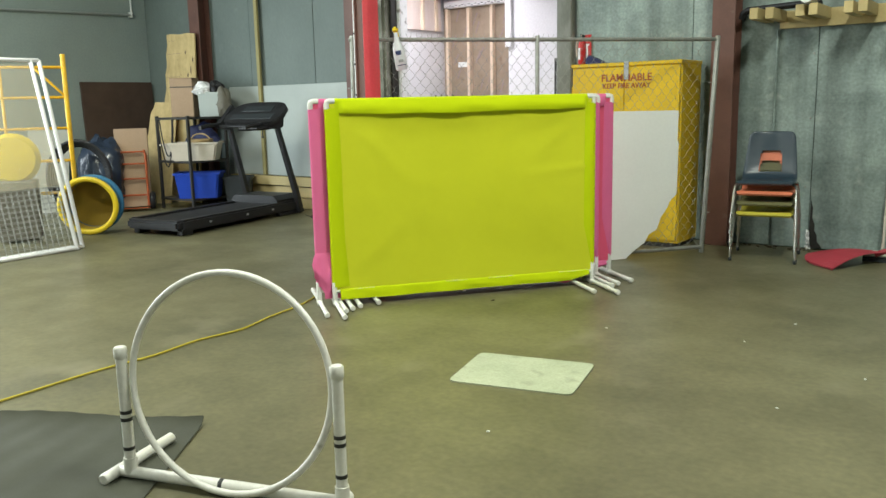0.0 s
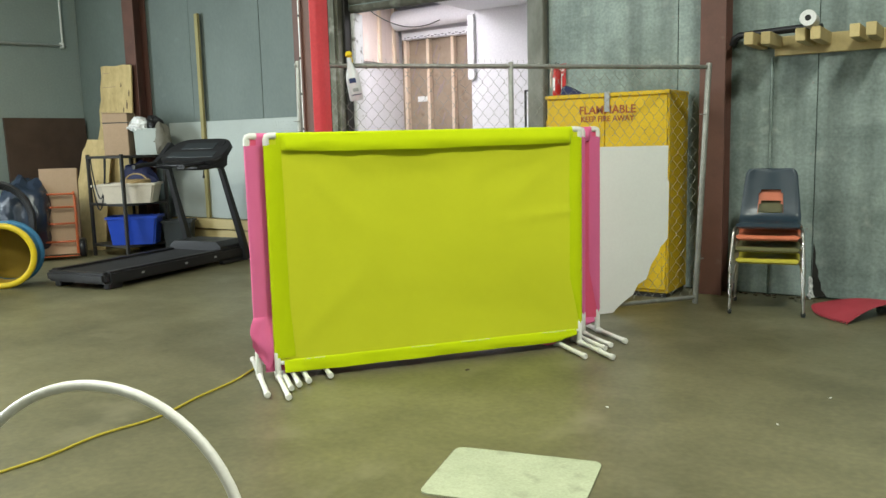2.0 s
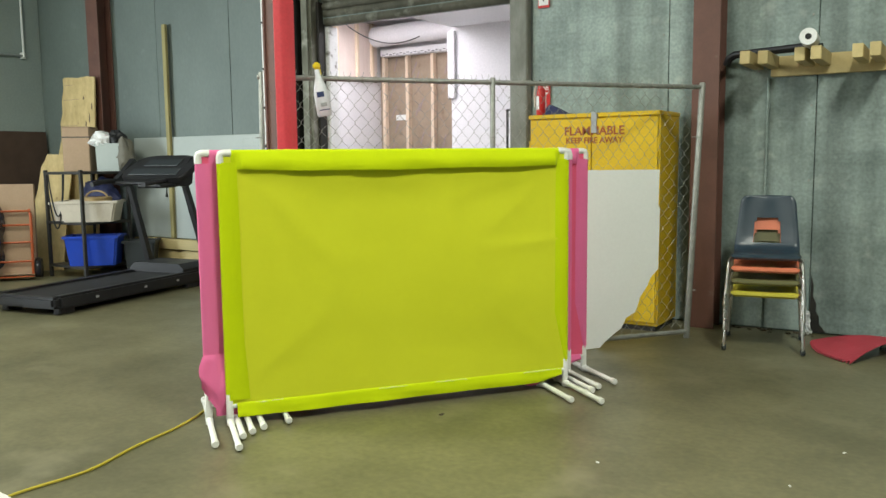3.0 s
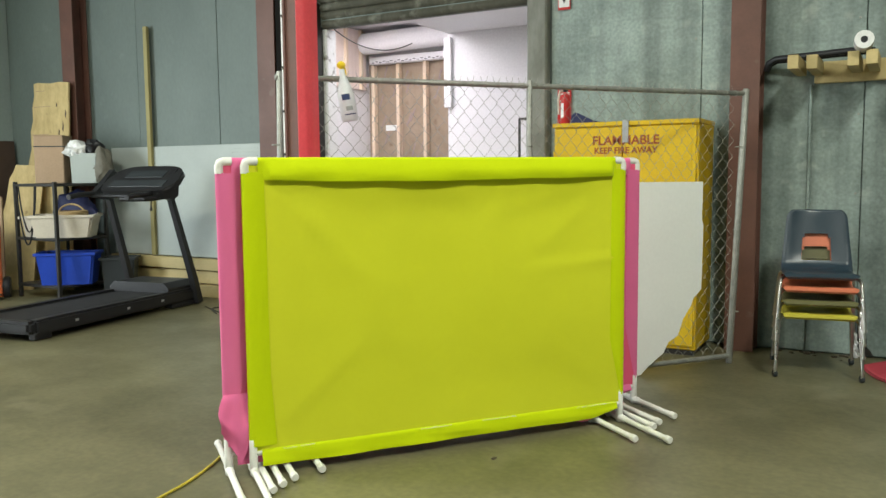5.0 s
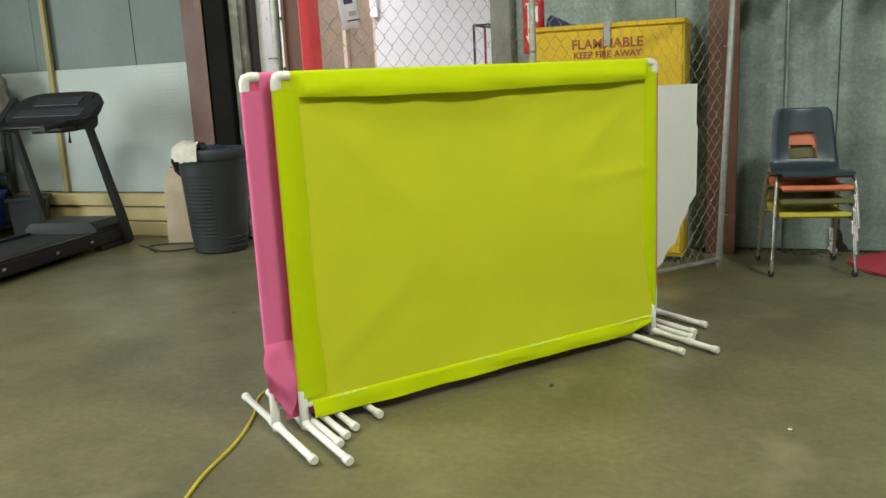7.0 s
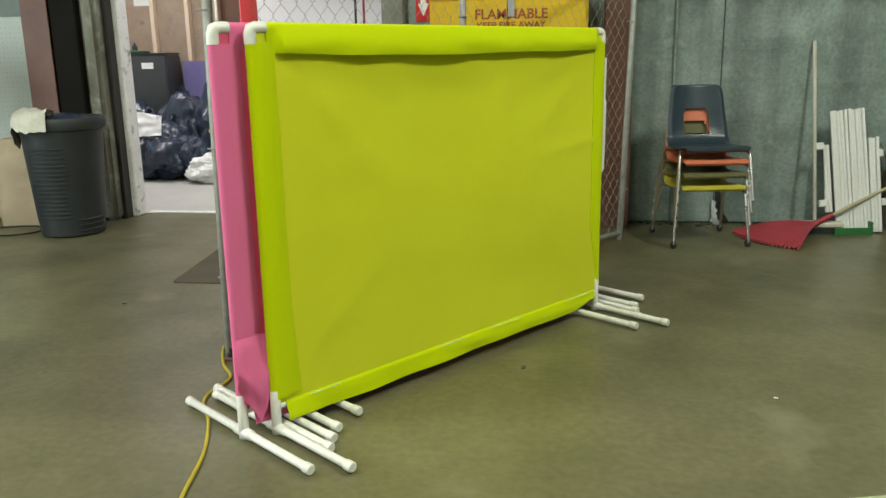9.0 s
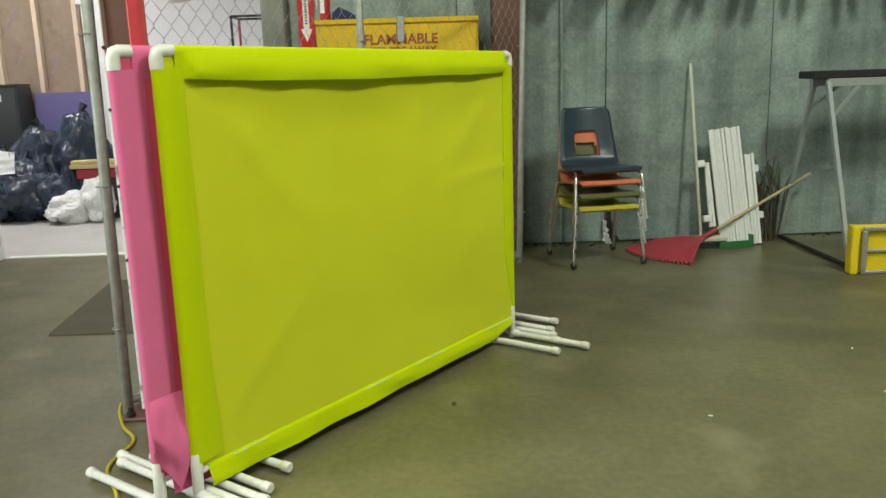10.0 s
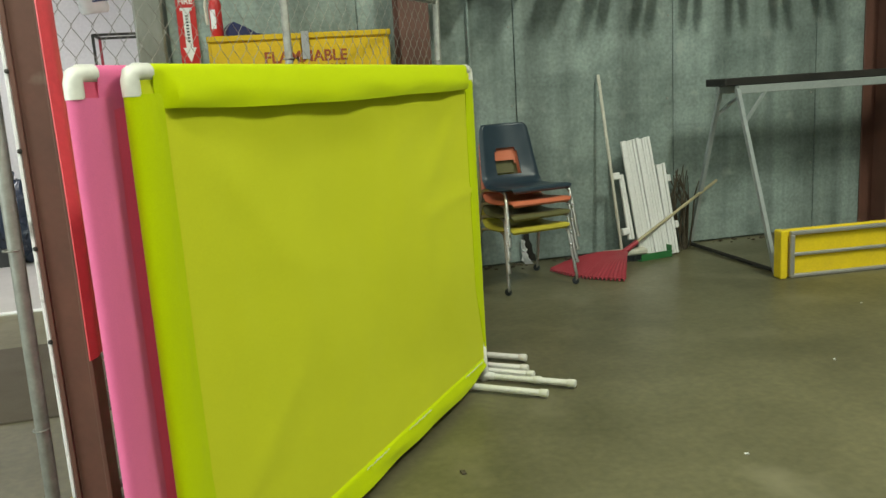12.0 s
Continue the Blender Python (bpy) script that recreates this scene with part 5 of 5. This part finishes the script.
for q in range(4):
    part("small_bottle", lathe([(0.03, 1.371), (0.03, 1.42), (0.012, 1.44), (0.012, 1.46), (0.0001, 1.461)], 10, None, pose(-0.34 + 0.11 * q, -0.06, 0)), "charcoal", ct, smooth=True)
part("green_tray", box((-0.40, -0.2, 1.342), (0.10, 0.1, 1.37), 0.008), "green", ct, "green tray on the lid")
tagged(part("lilac_board", box((-7.28, BY - 0.16, 0), (-6.44, BY - 0.13, 1.24), 0.004), "purple"), "lilac board leaning on the back wall", "board")
tm = thing("timber_stack", "orange-brown timber planks on a red crate", "timber", at=pose(-5.98, 9.66, 0, 0, 0, 2))
part("crate", box((-0.42, -0.10, 0.40), (0.42, 0.06, 0.50), 0.01), "red_plastic", tm)
part("crate_base", box((-0.40, -0.09, 0.0), (0.40, 0.05, 0.398), 0.01), "slate_bin", tm)
part("plank", box((-0.47, -0.11, 0.502), (0.47, 0.06, 0.54), 0.005), "wood", tm)
part("plank", box((-0.46, -0.10, 0.542), (0.48, 0.07, 0.58), 0.005), "wood", tm)
rb = thing("black_frame_rack", "thin black metal frame standing in the back room", "rack", at=pose(-4.20, 8.17, 0))
for x in (-0.25, 0.25):
    for y in (-0.15, 0.15):
        part("upright", tube([(x, y, 0), (x, y, 1.78)], 0.012, 4), "black_steel" if x < 0 and y < 0 else "red_plastic", rb)
for z in (0.6, 1.2, 1.775):
    for y in (-0.15, 0.15):
        part("crossbar", tube([(-0.25, y, z), (0.25, y, z)], 0.012 if z > 1.7 else 0.004, 4), "black_steel", rb)
    for x in (-0.25, 0.25):
        part("crossbar", tube([(x, -0.15, z), (x, 0.15, z)], 0.010, 4), "black_steel", rb)

# ---- treadmill ----
tr = thing("treadmill", "black folding treadmill with handrails and console", "treadmill", at=pose(-7.82, 6.03, 0, 0, 0, 9))
part("deck", box((-0.30, -0.98, 0.07), (0.30, 0.72, 0.15), 0.015), "black", tr)
part("running_belt", box((-0.235, -0.965, 0.151), (0.235, 0.60, 0.158), 0.003), "belt", tr, "worn dark running belt")
for s in (-1, 1):
    part("side_rail", box((s * 0.345 - 0.055, -0.99, 0.05), (s * 0.345 + 0.055, 0.95, 0.172), 0.02, seg=2), "black", tr)
    part("rear_foot", box((s * 0.32 - 0.04, -0.97, 0.0), (s * 0.32 + 0.04, -0.80, 0.07), 0.01), "black", tr)
    part("front_foot", box((s * 0.345 - 0.045, 0.62, 0.0), (s * 0.345 + 0.045, 1.06, 0.05), 0.012), "black", tr)
    part("upright", tube([(s * 0.405, 0.98, 0.02), (s * 0.405, 0.93, 0.25), (s * 0.375, 0.66, 1.10)], [0.055, 0.045, 0.036], 4), "black", tr)
    part("handrail", tube([(s * 0.36, 0.66, 1.08), (s * 0.35, 0.50, 1.13), (s * 0.345, 0.25, 1.12), (s * 0.34, 0.12, 1.10)], 0.026, 10), "black", tr, smooth=True)
    for y in (-0.6, 0.0, 0.45):
        part("rail_clip", box((s * 0.402 - 0.002, y, 0.10), (s * 0.402 + 0.004, y + 0.035, 0.12), 0.002), "silver", tr)
part("rear_roller_cover", box((-0.38, -1.05, 0.06), (0.38, -0.95, 0.165), 0.025, seg=2), "black", tr)
part("motor_hood", prism([(-0.36, 0.05), (0.36, 0.05), (0.36, 0.20), (0.30, 0.255), (-0.30, 0.255), (-0.36, 0.20)], 0.60, 1.00), "black", tr)
part("crossbar", box((-0.36, 0.42, 1.085), (0.36, 0.48, 1.125), 0.015), "black", tr)
CON = pose(0.13, 0.585, 1.235, -57)
oval = []
for k in range(44):
    a = k * math.tau / 44
    c, d = math.cos(a), math.sin(a)
    # a wide plate with round corners, its upper edge bowed
    oval.append((0.425 * math.copysign(abs(c) ** 0.42, c) * (1 - 0.10 * (d > 0) * d), 0.20 * math.copysign(abs(d) ** 0.5, d) + (0.035 * (1 - c * c) if d > 0 else 0)))
bm = prism(oval, -0.030, 0.030, None, CON)
bmesh.ops.bevel(bm, geom=[e for e in bm.edges if len(e.link_faces) == 2 and any(len(f.verts) > 8 for f in e.link_faces)], offset=0.013, segments=3, affect="EDGES")
co = part("console", bm, "black", tr, smooth=True)
part("screen", box((-0.22, -0.036, 0.03), (0.22, -0.029, 0.15), 0.004, m=CON), "charcoal", co, "dark display panel")
part("button_strip", box((-0.32, -0.036, -0.13), (0.32, -0.029, -0.02), 0.004, m=CON), "charcoal", co)
for s in (-1, 1):
    # swept brackets that carry the plate down to the uprights
    part("console_bracket", prism([(0.70, 1.36), (0.735, 1.33), (0.70, 1.10), (0.63, 1.06), (0.44, 1.09), (0.42, 1.125), (0.52, 1.20)], -0.03, 0.03, None, pose(0.385 * s + 0.03, 0, 0) @ Matrix(((0, 1, 0, 0), (1, 0, 0, 0), (0, 0, 1, 0), (0, 0, 0, 1)))), "black", co)
part("grip", tube([(0.40, 0.62, 1.10), (0.41, 0.44, 1.085), (0.36, 0.33, 1.08), (0.10, 0.31, 1.08)], 0.024, 10), "black", tr, smooth=True)
part("safety_clip", tube([(0.36, 0.42, 1.07), (0.37, 0.40, 1.02), (0.36, 0.41, 0.97)], [0.006, 0.006, 0.014], 8), "black", tr, smooth=True)

# ---- black shelf with bins ----
SX0, SX1, SY0, SY1 = -9.72, -9.05, 6.56, 7.16
sh = thing("wire_shelf", "black steel shelf unit loaded with bins and boxes", "shelf", at=pose(0, 0, 0))
for x in (SX0, SX1):
    for y in (SY0, SY1):
        part("shelf_post", box((x - 0.018, y - 0.018, 0), (x + 0.018, y + 0.018, 1.24), 0.003), "black_steel", sh)
for z in (0.12, 0.62, 1.19):
    part("shelf_board", box((SX0 - 0.02, SY0 - 0.02, z), (SX1 + 0.02, SY1 + 0.02, z + 0.03), 0.004), "black_steel", sh)


def tub(w, d, h, taper=0.86, rim=0.018):
    """An open-topped bin with walls, rim and floor."""
    bm = bmesh.new()
    def ring(k, z, inset=0.0):
        return [bm.verts.new((sx * (w / 2 * k - inset), sy * (d / 2 * k - inset), z)) for sx, sy in ((-1, -1), (1, -1), (1, 1), (-1, 1))]
    R = [ring(taper, 0), ring(1, h - 0.03), ring(1 + rim / w * 2, h - 0.028), ring(1 + rim / w * 2, h), ring(1, h, 0.008), ring(taper, 0.02, 0.008)]
    bm.faces.new(R[0][::-1])
    bm.faces.new(R[-1])
    for A, B in zip(R, R[1:]):
        for k in range(4):
            bm.faces.new((A[k], A[(k + 1) % 4], B[(k + 1) % 4], B[k]))
    bmesh.ops.bevel(bm, geom=[e for e in bm.edges if abs(e.verts[0].co.z - e.verts[1].co.z) > h * 0.5], offset=0.02, segments=2, affect="EDGES")
    return bm


bb = thing("blue_bin", "blue plastic storage bin on the lower shelf", "bin", at=pose(-9.18, 6.78, 0.151, 0, 0, 40))
part("tub", tub(0.58, 0.36, 0.34), "blue", bb)
wb = thing("cream_basket", "cream plastic basket on the middle shelf", "basket", at=pose(-9.20, 6.78, 0.651, 0, 0, 40))
part("tub", tub(0.62, 0.40, 0.24), "cream", wb)
wk = thing("wicker_basket", "small straw basket with a handle in the cream basket", "basket", at=pose(-9.13, 6.80, 0.68, 0, 0, 20))
part("weave", lathe([(0.10, 0.0), (0.15, 0.10), (0.165, 0.24), (0.155, 0.25), (0.14, 0.11), (0.0001, 0.02)], 22), "wicker", wk, smooth=True)
part("hoop_handle", tube([(0.15 * math.cos(a), 0, 0.22 + 0.10 * math.sin(a)) for a in [i * math.pi / 12 for i in range(13)]], 0.010, 8), "wicker", wk, smooth=True)
wb2 = thing("cream_basket", "small cream plastic basket at the end of the middle shelf", "basket", at=pose(-9.55, 6.72, 0.651, 0, 0, 8))
part("tub", tub(0.24, 0.30, 0.22), "cream", wb2)
fb = thing("blue_bag", "dark blue folded cloth bag behind the baskets", "bag", at=pose(-9.36, 7.02, 0.651, 0, 0, 25))
part("bag_body", lump(0.24, 0.09, 0.25, 3.1, 0.25, 4), "bag_blue", fb, smooth=True)
hc = thing("hanging_cables", "black cables hanging from the shelf top", "cable")
for q, (x0, x1, drop) in enumerate(((-9.66, -9.34, 0.62), (-9.60, -9.30, 0.48))):
    part("cable", tube([(x0 + (x1 - x0) * k / 16, SY0 - 0.032 - 0.012 * q, 1.19 - drop * math.sin(k / 16 * math.pi) ** 0.7) for k in range(17)], 0.008, 6), "black", hc, smooth=True)
gs = thing("grey_sack", "grey-brown sack slumped against the wall on the shelf", "sack", at=pose(-8.98, 7.10, 1.221))
part("sack_body", lump(0.13, 0.10, 0.20, 7.7, 0.3, 4), "sack_grey", gs, smooth=True)
gb = thing("grey_bin", "dark grey plastic crate beside the blue bin", "crate", at=pose(-8.82, 7.14, 0.0, 0, 0, 40))
part("tub", tub(0.34, 0.28, 0.42), "charcoal", gb)
bxs = thing("cardboard_box", "closed brown cardboard box on top of the shelf", "box", at=pose(-9.58, 6.88, 1.221, 0, 0, 38))
part("carton", box((-0.10, -0.17, 0), (0.20, 0.17, 0.51), 0.006), "card", bxs)
part("tape", box((-0.102, -0.172, 0.39), (0.202, 0.172, 0.402), 0.001), "charcoal", bxs, "dark strap")
part("flap", box((-0.102, -0.172, 0.511), (0.202, -0.004, 0.517), 0.001), "card", bxs)
part("flap", box((-0.102, 0.004, 0.511), (0.202, 0.172, 0.517), 0.001), "card", bxs)
wt = thing("white_carton", "white carton stuffed with dark bags on the shelf", "box", at=pose(-9.16, 7.06, 1.221, 0, 0, 30))
part("carton", tub(0.30, 0.26, 0.32, 0.95, 0.004), "panel", wt)
part("stuffing", lump(0.12, 0.10, 0.10, 4.4, 0.5, 3), "black", wt, smooth=True).location = (0.06, 0, 0.27)
pw = thing("white_rag", "white crumpled bag in the carton", "bag", at=pose(-9.25, 6.98, 1.48))
part("rag", lump(0.13, 0.12, 0.10, 8.4, 0.5, 4), "plastic_white", pw, smooth=True)

# ---- west corner: plywood, brown boards, hand truck, tyres ----


def leaning(name, w, h, t, at, mat, label, notch=None):
    o = prism(notch or [(-w / 2, 0), (w / 2, 0), (w / 2, h), (-w / 2, h)], 0, t)
    ob = part(name, o, mat)
    ob.matrix_world = at
    return tagged(ob, label, "board")


PLY = pose(-10.331, 7.14, 0, -2.2, 0, 0)
ply_top = leaning("plywood_sheet", 0.6, 2.4, 0.018, PLY, "ply", "tall ragged plywood offcut leaning on the wall",
                  [(-0.16, 0), (0.677, 0), (0.665, 1.30), (0.69, 1.62), (0.650, 1.75), (0.657, 2.355), (0.50, 2.372), (0.33, 2.362), (0.10, 2.382), (0.02, 2.372), (0.03, 2.24), (-0.01, 2.10), (0.0, 1.95), (-0.05, 1.82), (-0.04, 1.62), (-0.10, 1.45)])
for x, z, l in ((0.55, 1.83, 0.10), (0.60, 1.98, 0.07), (0.48, 1.78, 0.06), (0.44, 2.10, 0.04)):
    part("split", prism([(x - 0.012, z), (x, z + l), (x + 0.014, z + l * 0.4), (x + 0.004, z - l * 0.3)], -0.003, -0.0005), "brown_board", ply_top)
for z, x0, x1 in ((2.10, 0.02, 0.34), (1.78, -0.03, 0.30), (1.62, 0.0, 0.42), (2.28, 0.06, 0.22)):
    part("crack", box((x0, -0.0025, z), (x1, -0.0005, z + 0.006), 0), "card", ply_top)
leaning("plywood_sheet", 0.5, 1.5, 0.018, pose(-10.30, 6.80, 0, -6, 5, 30), "ply", "shorter plywood offcut leaning on the wall",
        [(-0.30, 0), (0.26, 0), (0.25, 0.7), (0.27, 1.42), (0.12, 1.45), (-0.06, 1.44), (-0.08, 1.36), (-0.12, 1.28), (-0.14, 1.0), (-0.19, 0.72), (-0.21, 0.40)])
leaning("brown_board", 1.12, 1.74, 0.03, pose(-11.06, 6.90, 0, -2.5, 0, 88), "brown_board", "large dark brown board leaning on the side wall")
leaning("cream_board", 0.5, 1.12, 0.02, pose(-10.7, 5.45, 0, -6, 6, 62), "clear_sheet", "pale board leaning in the corner")
ht = thing("hand_truck", "orange hand truck with a brown box board on it", "hand truck", at=pose(-9.88, 6.20, 0, -6, 0, 52))
for s in (-1, 1):
    part("side_rail", tube([(s * 0.20, 0, 0.05), (s * 0.20, 0, 0.72), (s * 0.18, 0.04, 0.80)], 0.016, 8), "orange", ht, smooth=True)
    part("wheel", lathe([(0.03, -0.035), (0.11, -0.035), (0.125, -0.015), (0.125, 0.015), (0.11, 0.035), (0.03, 0.035)], 20, None, pose(s * 0.25, 0.09, 0.115, 0, 90)), "black", ht, smooth=True)
for z in (0.2, 0.42, 0.62, 0.78):
    part("rung", tube([(-0.20, 0, z), (0.20, 0, z)], 0.012, 8), "orange", ht, smooth=True)
part("toe_plate", box((-0.22, -0.20, 0.02), (0.22, 0.02, 0.032), 0.003), "orange", ht)
bd = leaning("brown_box_board", 0.42, 1.05, 0.12, pose(-9.92, 6.26, 0.04, -6, 0, 52), "card", "flat brown carton standing behind the hand truck")
ty = thing("black_sack_heap", "black bag slumped in front of the brown boards", "bag", at=pose(-10.25, 6.02, 0, 0, 0, 20))
part("sack", lump(0.30, 0.30, 0.52, 6.2, 0.25, 4), "black_bag", ty, smooth=True)
hb = thing("folded_hose", "coil of black hose hung among the boards", "hose", at=pose(-10.0, 5.55, 0.0, 0, 0, 50))
for i in range(4):
    part("coil", tube([((0.38 - 0.02 * i) * math.cos(a), 0.04 * i, 0.49 + (0.465 - 0.02 * i) * math.sin(a)) for a in [k * math.tau / 28 for k in range(28)]], 0.024, 8, closed=True), "black", hb, smooth=True)

# agility tunnel, rolled end facing the room
tn = thing("agility_tunnel", "collapsed blue and yellow agility tunnel lying on the floor", "tunnel", at=pose(-8.52, 4.87, 0.318, 90, 0, 46))
prf = [(0.29 - 0.010 * (i % 2), 0.0 + i * 0.032) for i in range(9)]
bm = lathe(prf + [(r - 0.010, z) for r, z in prf[::-1]] + [prf[0]], 40)
bmesh.ops.delete(bm, geom=[f for f in bm.faces if len(f.verts) > 4], context="FACES_ONLY")
part("tunnel_wall", bm, "teal", tn, smooth=True)
part("tunnel_lining", lathe([(r - 0.014, z) for r, z in prf] + [(r - 0.02, z) for r, z in prf[::-1]], 40), "tunnel_in", tn, smooth=True)
for z, mt in ((0.262, "yellow_bright"), (-0.005, "teal")):
    part("rim_hoop", tube([(0.288 * math.cos(a), 0.288 * math.sin(a), z) for a in [i * math.tau / 40 for i in range(40)]], 0.030, 10, closed=True), mt, tn, smooth=True)

# yellow scaffold frame
sf = thing("scaffold_frame", "yellow painted steel scaffold frame standing behind the wire panels", "scaffold", at=pose(-8.68, 4.76, 0, 0, 0, 62))
for x in (-1.25, 0.0):
    part("standard", capped((x, 0, 0.14), (x, 0, 1.94), 0.026), "scaffold", sf, smooth=True)
    part("caster", lathe([(0.02, -0.02), (0.065, -0.02), (0.07, 0), (0.065, 0.02), (0.02, 0.02)], 16, None, pose(x, 0.0, 0.07, 0, 90)), "black", sf, smooth=True)
    part("caster_fork", box((x - 0.03, -0.02, 0.06), (x + 0.03, 0.02, 0.15), 0.004), "black_steel", sf)
for z in (0.45, 0.80, 1.15, 1.48, 1.80):
    part("rung", capped((-1.25, 0, z), (0.0, 0, z), 0.016), "scaffold", sf, smooth=True)
part("brace", capped((-0.30, 0, 1.80), (0.0, 0, 1.48), 0.013), "scaffold", sf, smooth=True)
part("second_standard", capped((-0.62, 0, 0.45), (-0.62, 0, 1.80), 0.016), "scaffold", sf, smooth=True)
yc = thing("yellow_cushion", "round yellow tunnel end showing behind the wire panels", "tunnel", at=pose(-8.56, 4.06, 0.86, 90, 0, 55))
part("disc", lathe([(0.0001, -0.10), (0.22, -0.09), (0.26, 0.0), (0.22, 0.09), (0.0001, 0.10)], 28), "yellow_bright", yc, smooth=True)
part("stand", box((-0.2, -0.84, -0.12), (0.2, -0.22, 0.12), 0.02), "sack_grey", yc)

# white wire panels leaning together


def wire_panel(at, label, solid):
    pn = thing("wire_gate", label, "gate", "wire gates", at=at)
    W, H = 1.35, 1.88
    for a, b in (((0, 0, 0), (0, 0, H)), ((-W, 0, 0), (-W, 0, H)), ((-W, 0, H), (0, 0, H)), ((-W, 0, 0.02), (0, 0, 0.02))):
        part("frame_tube", capped(a, b, 0.02), "plastic_white", pn, smooth=True)
    bm = bmesh.new()
    for i in range(1, 24):
        x = -W + i * W / 24
        tube([(x, 0, 0.03), (x, 0, 0.62)], 0.003, 4, bm)
    for j in range(1, 13):
        z = 0.03 + j * 0.05
        tube([(-W, 0, z), (0, 0, z)], 0.003, 4, bm)
    part("wire_grid", bm, "galv", pn)
    if solid:
        part("clear_panel", box((-W + 0.02, -0.004, 0.64), (-0.02, 0.004, H - 0.03), 0.0), "haze", pn, "hazy translucent plastic sheet")
    return pn


M["haze"] = cloth("hazy_plastic_film", (0.54, 0.49, 0.36), (0.46, 0.42, 0.30), 0.3, 0.78)
wire_panel(pose(-7.52, 4.08, 0, -15, 0, 92), "white framed wire panel with hazy film, leaning", True)
wire_panel(pose(-7.60, 4.18, 0, -14, 0, 91), "white framed wire panel leaning behind another", False)
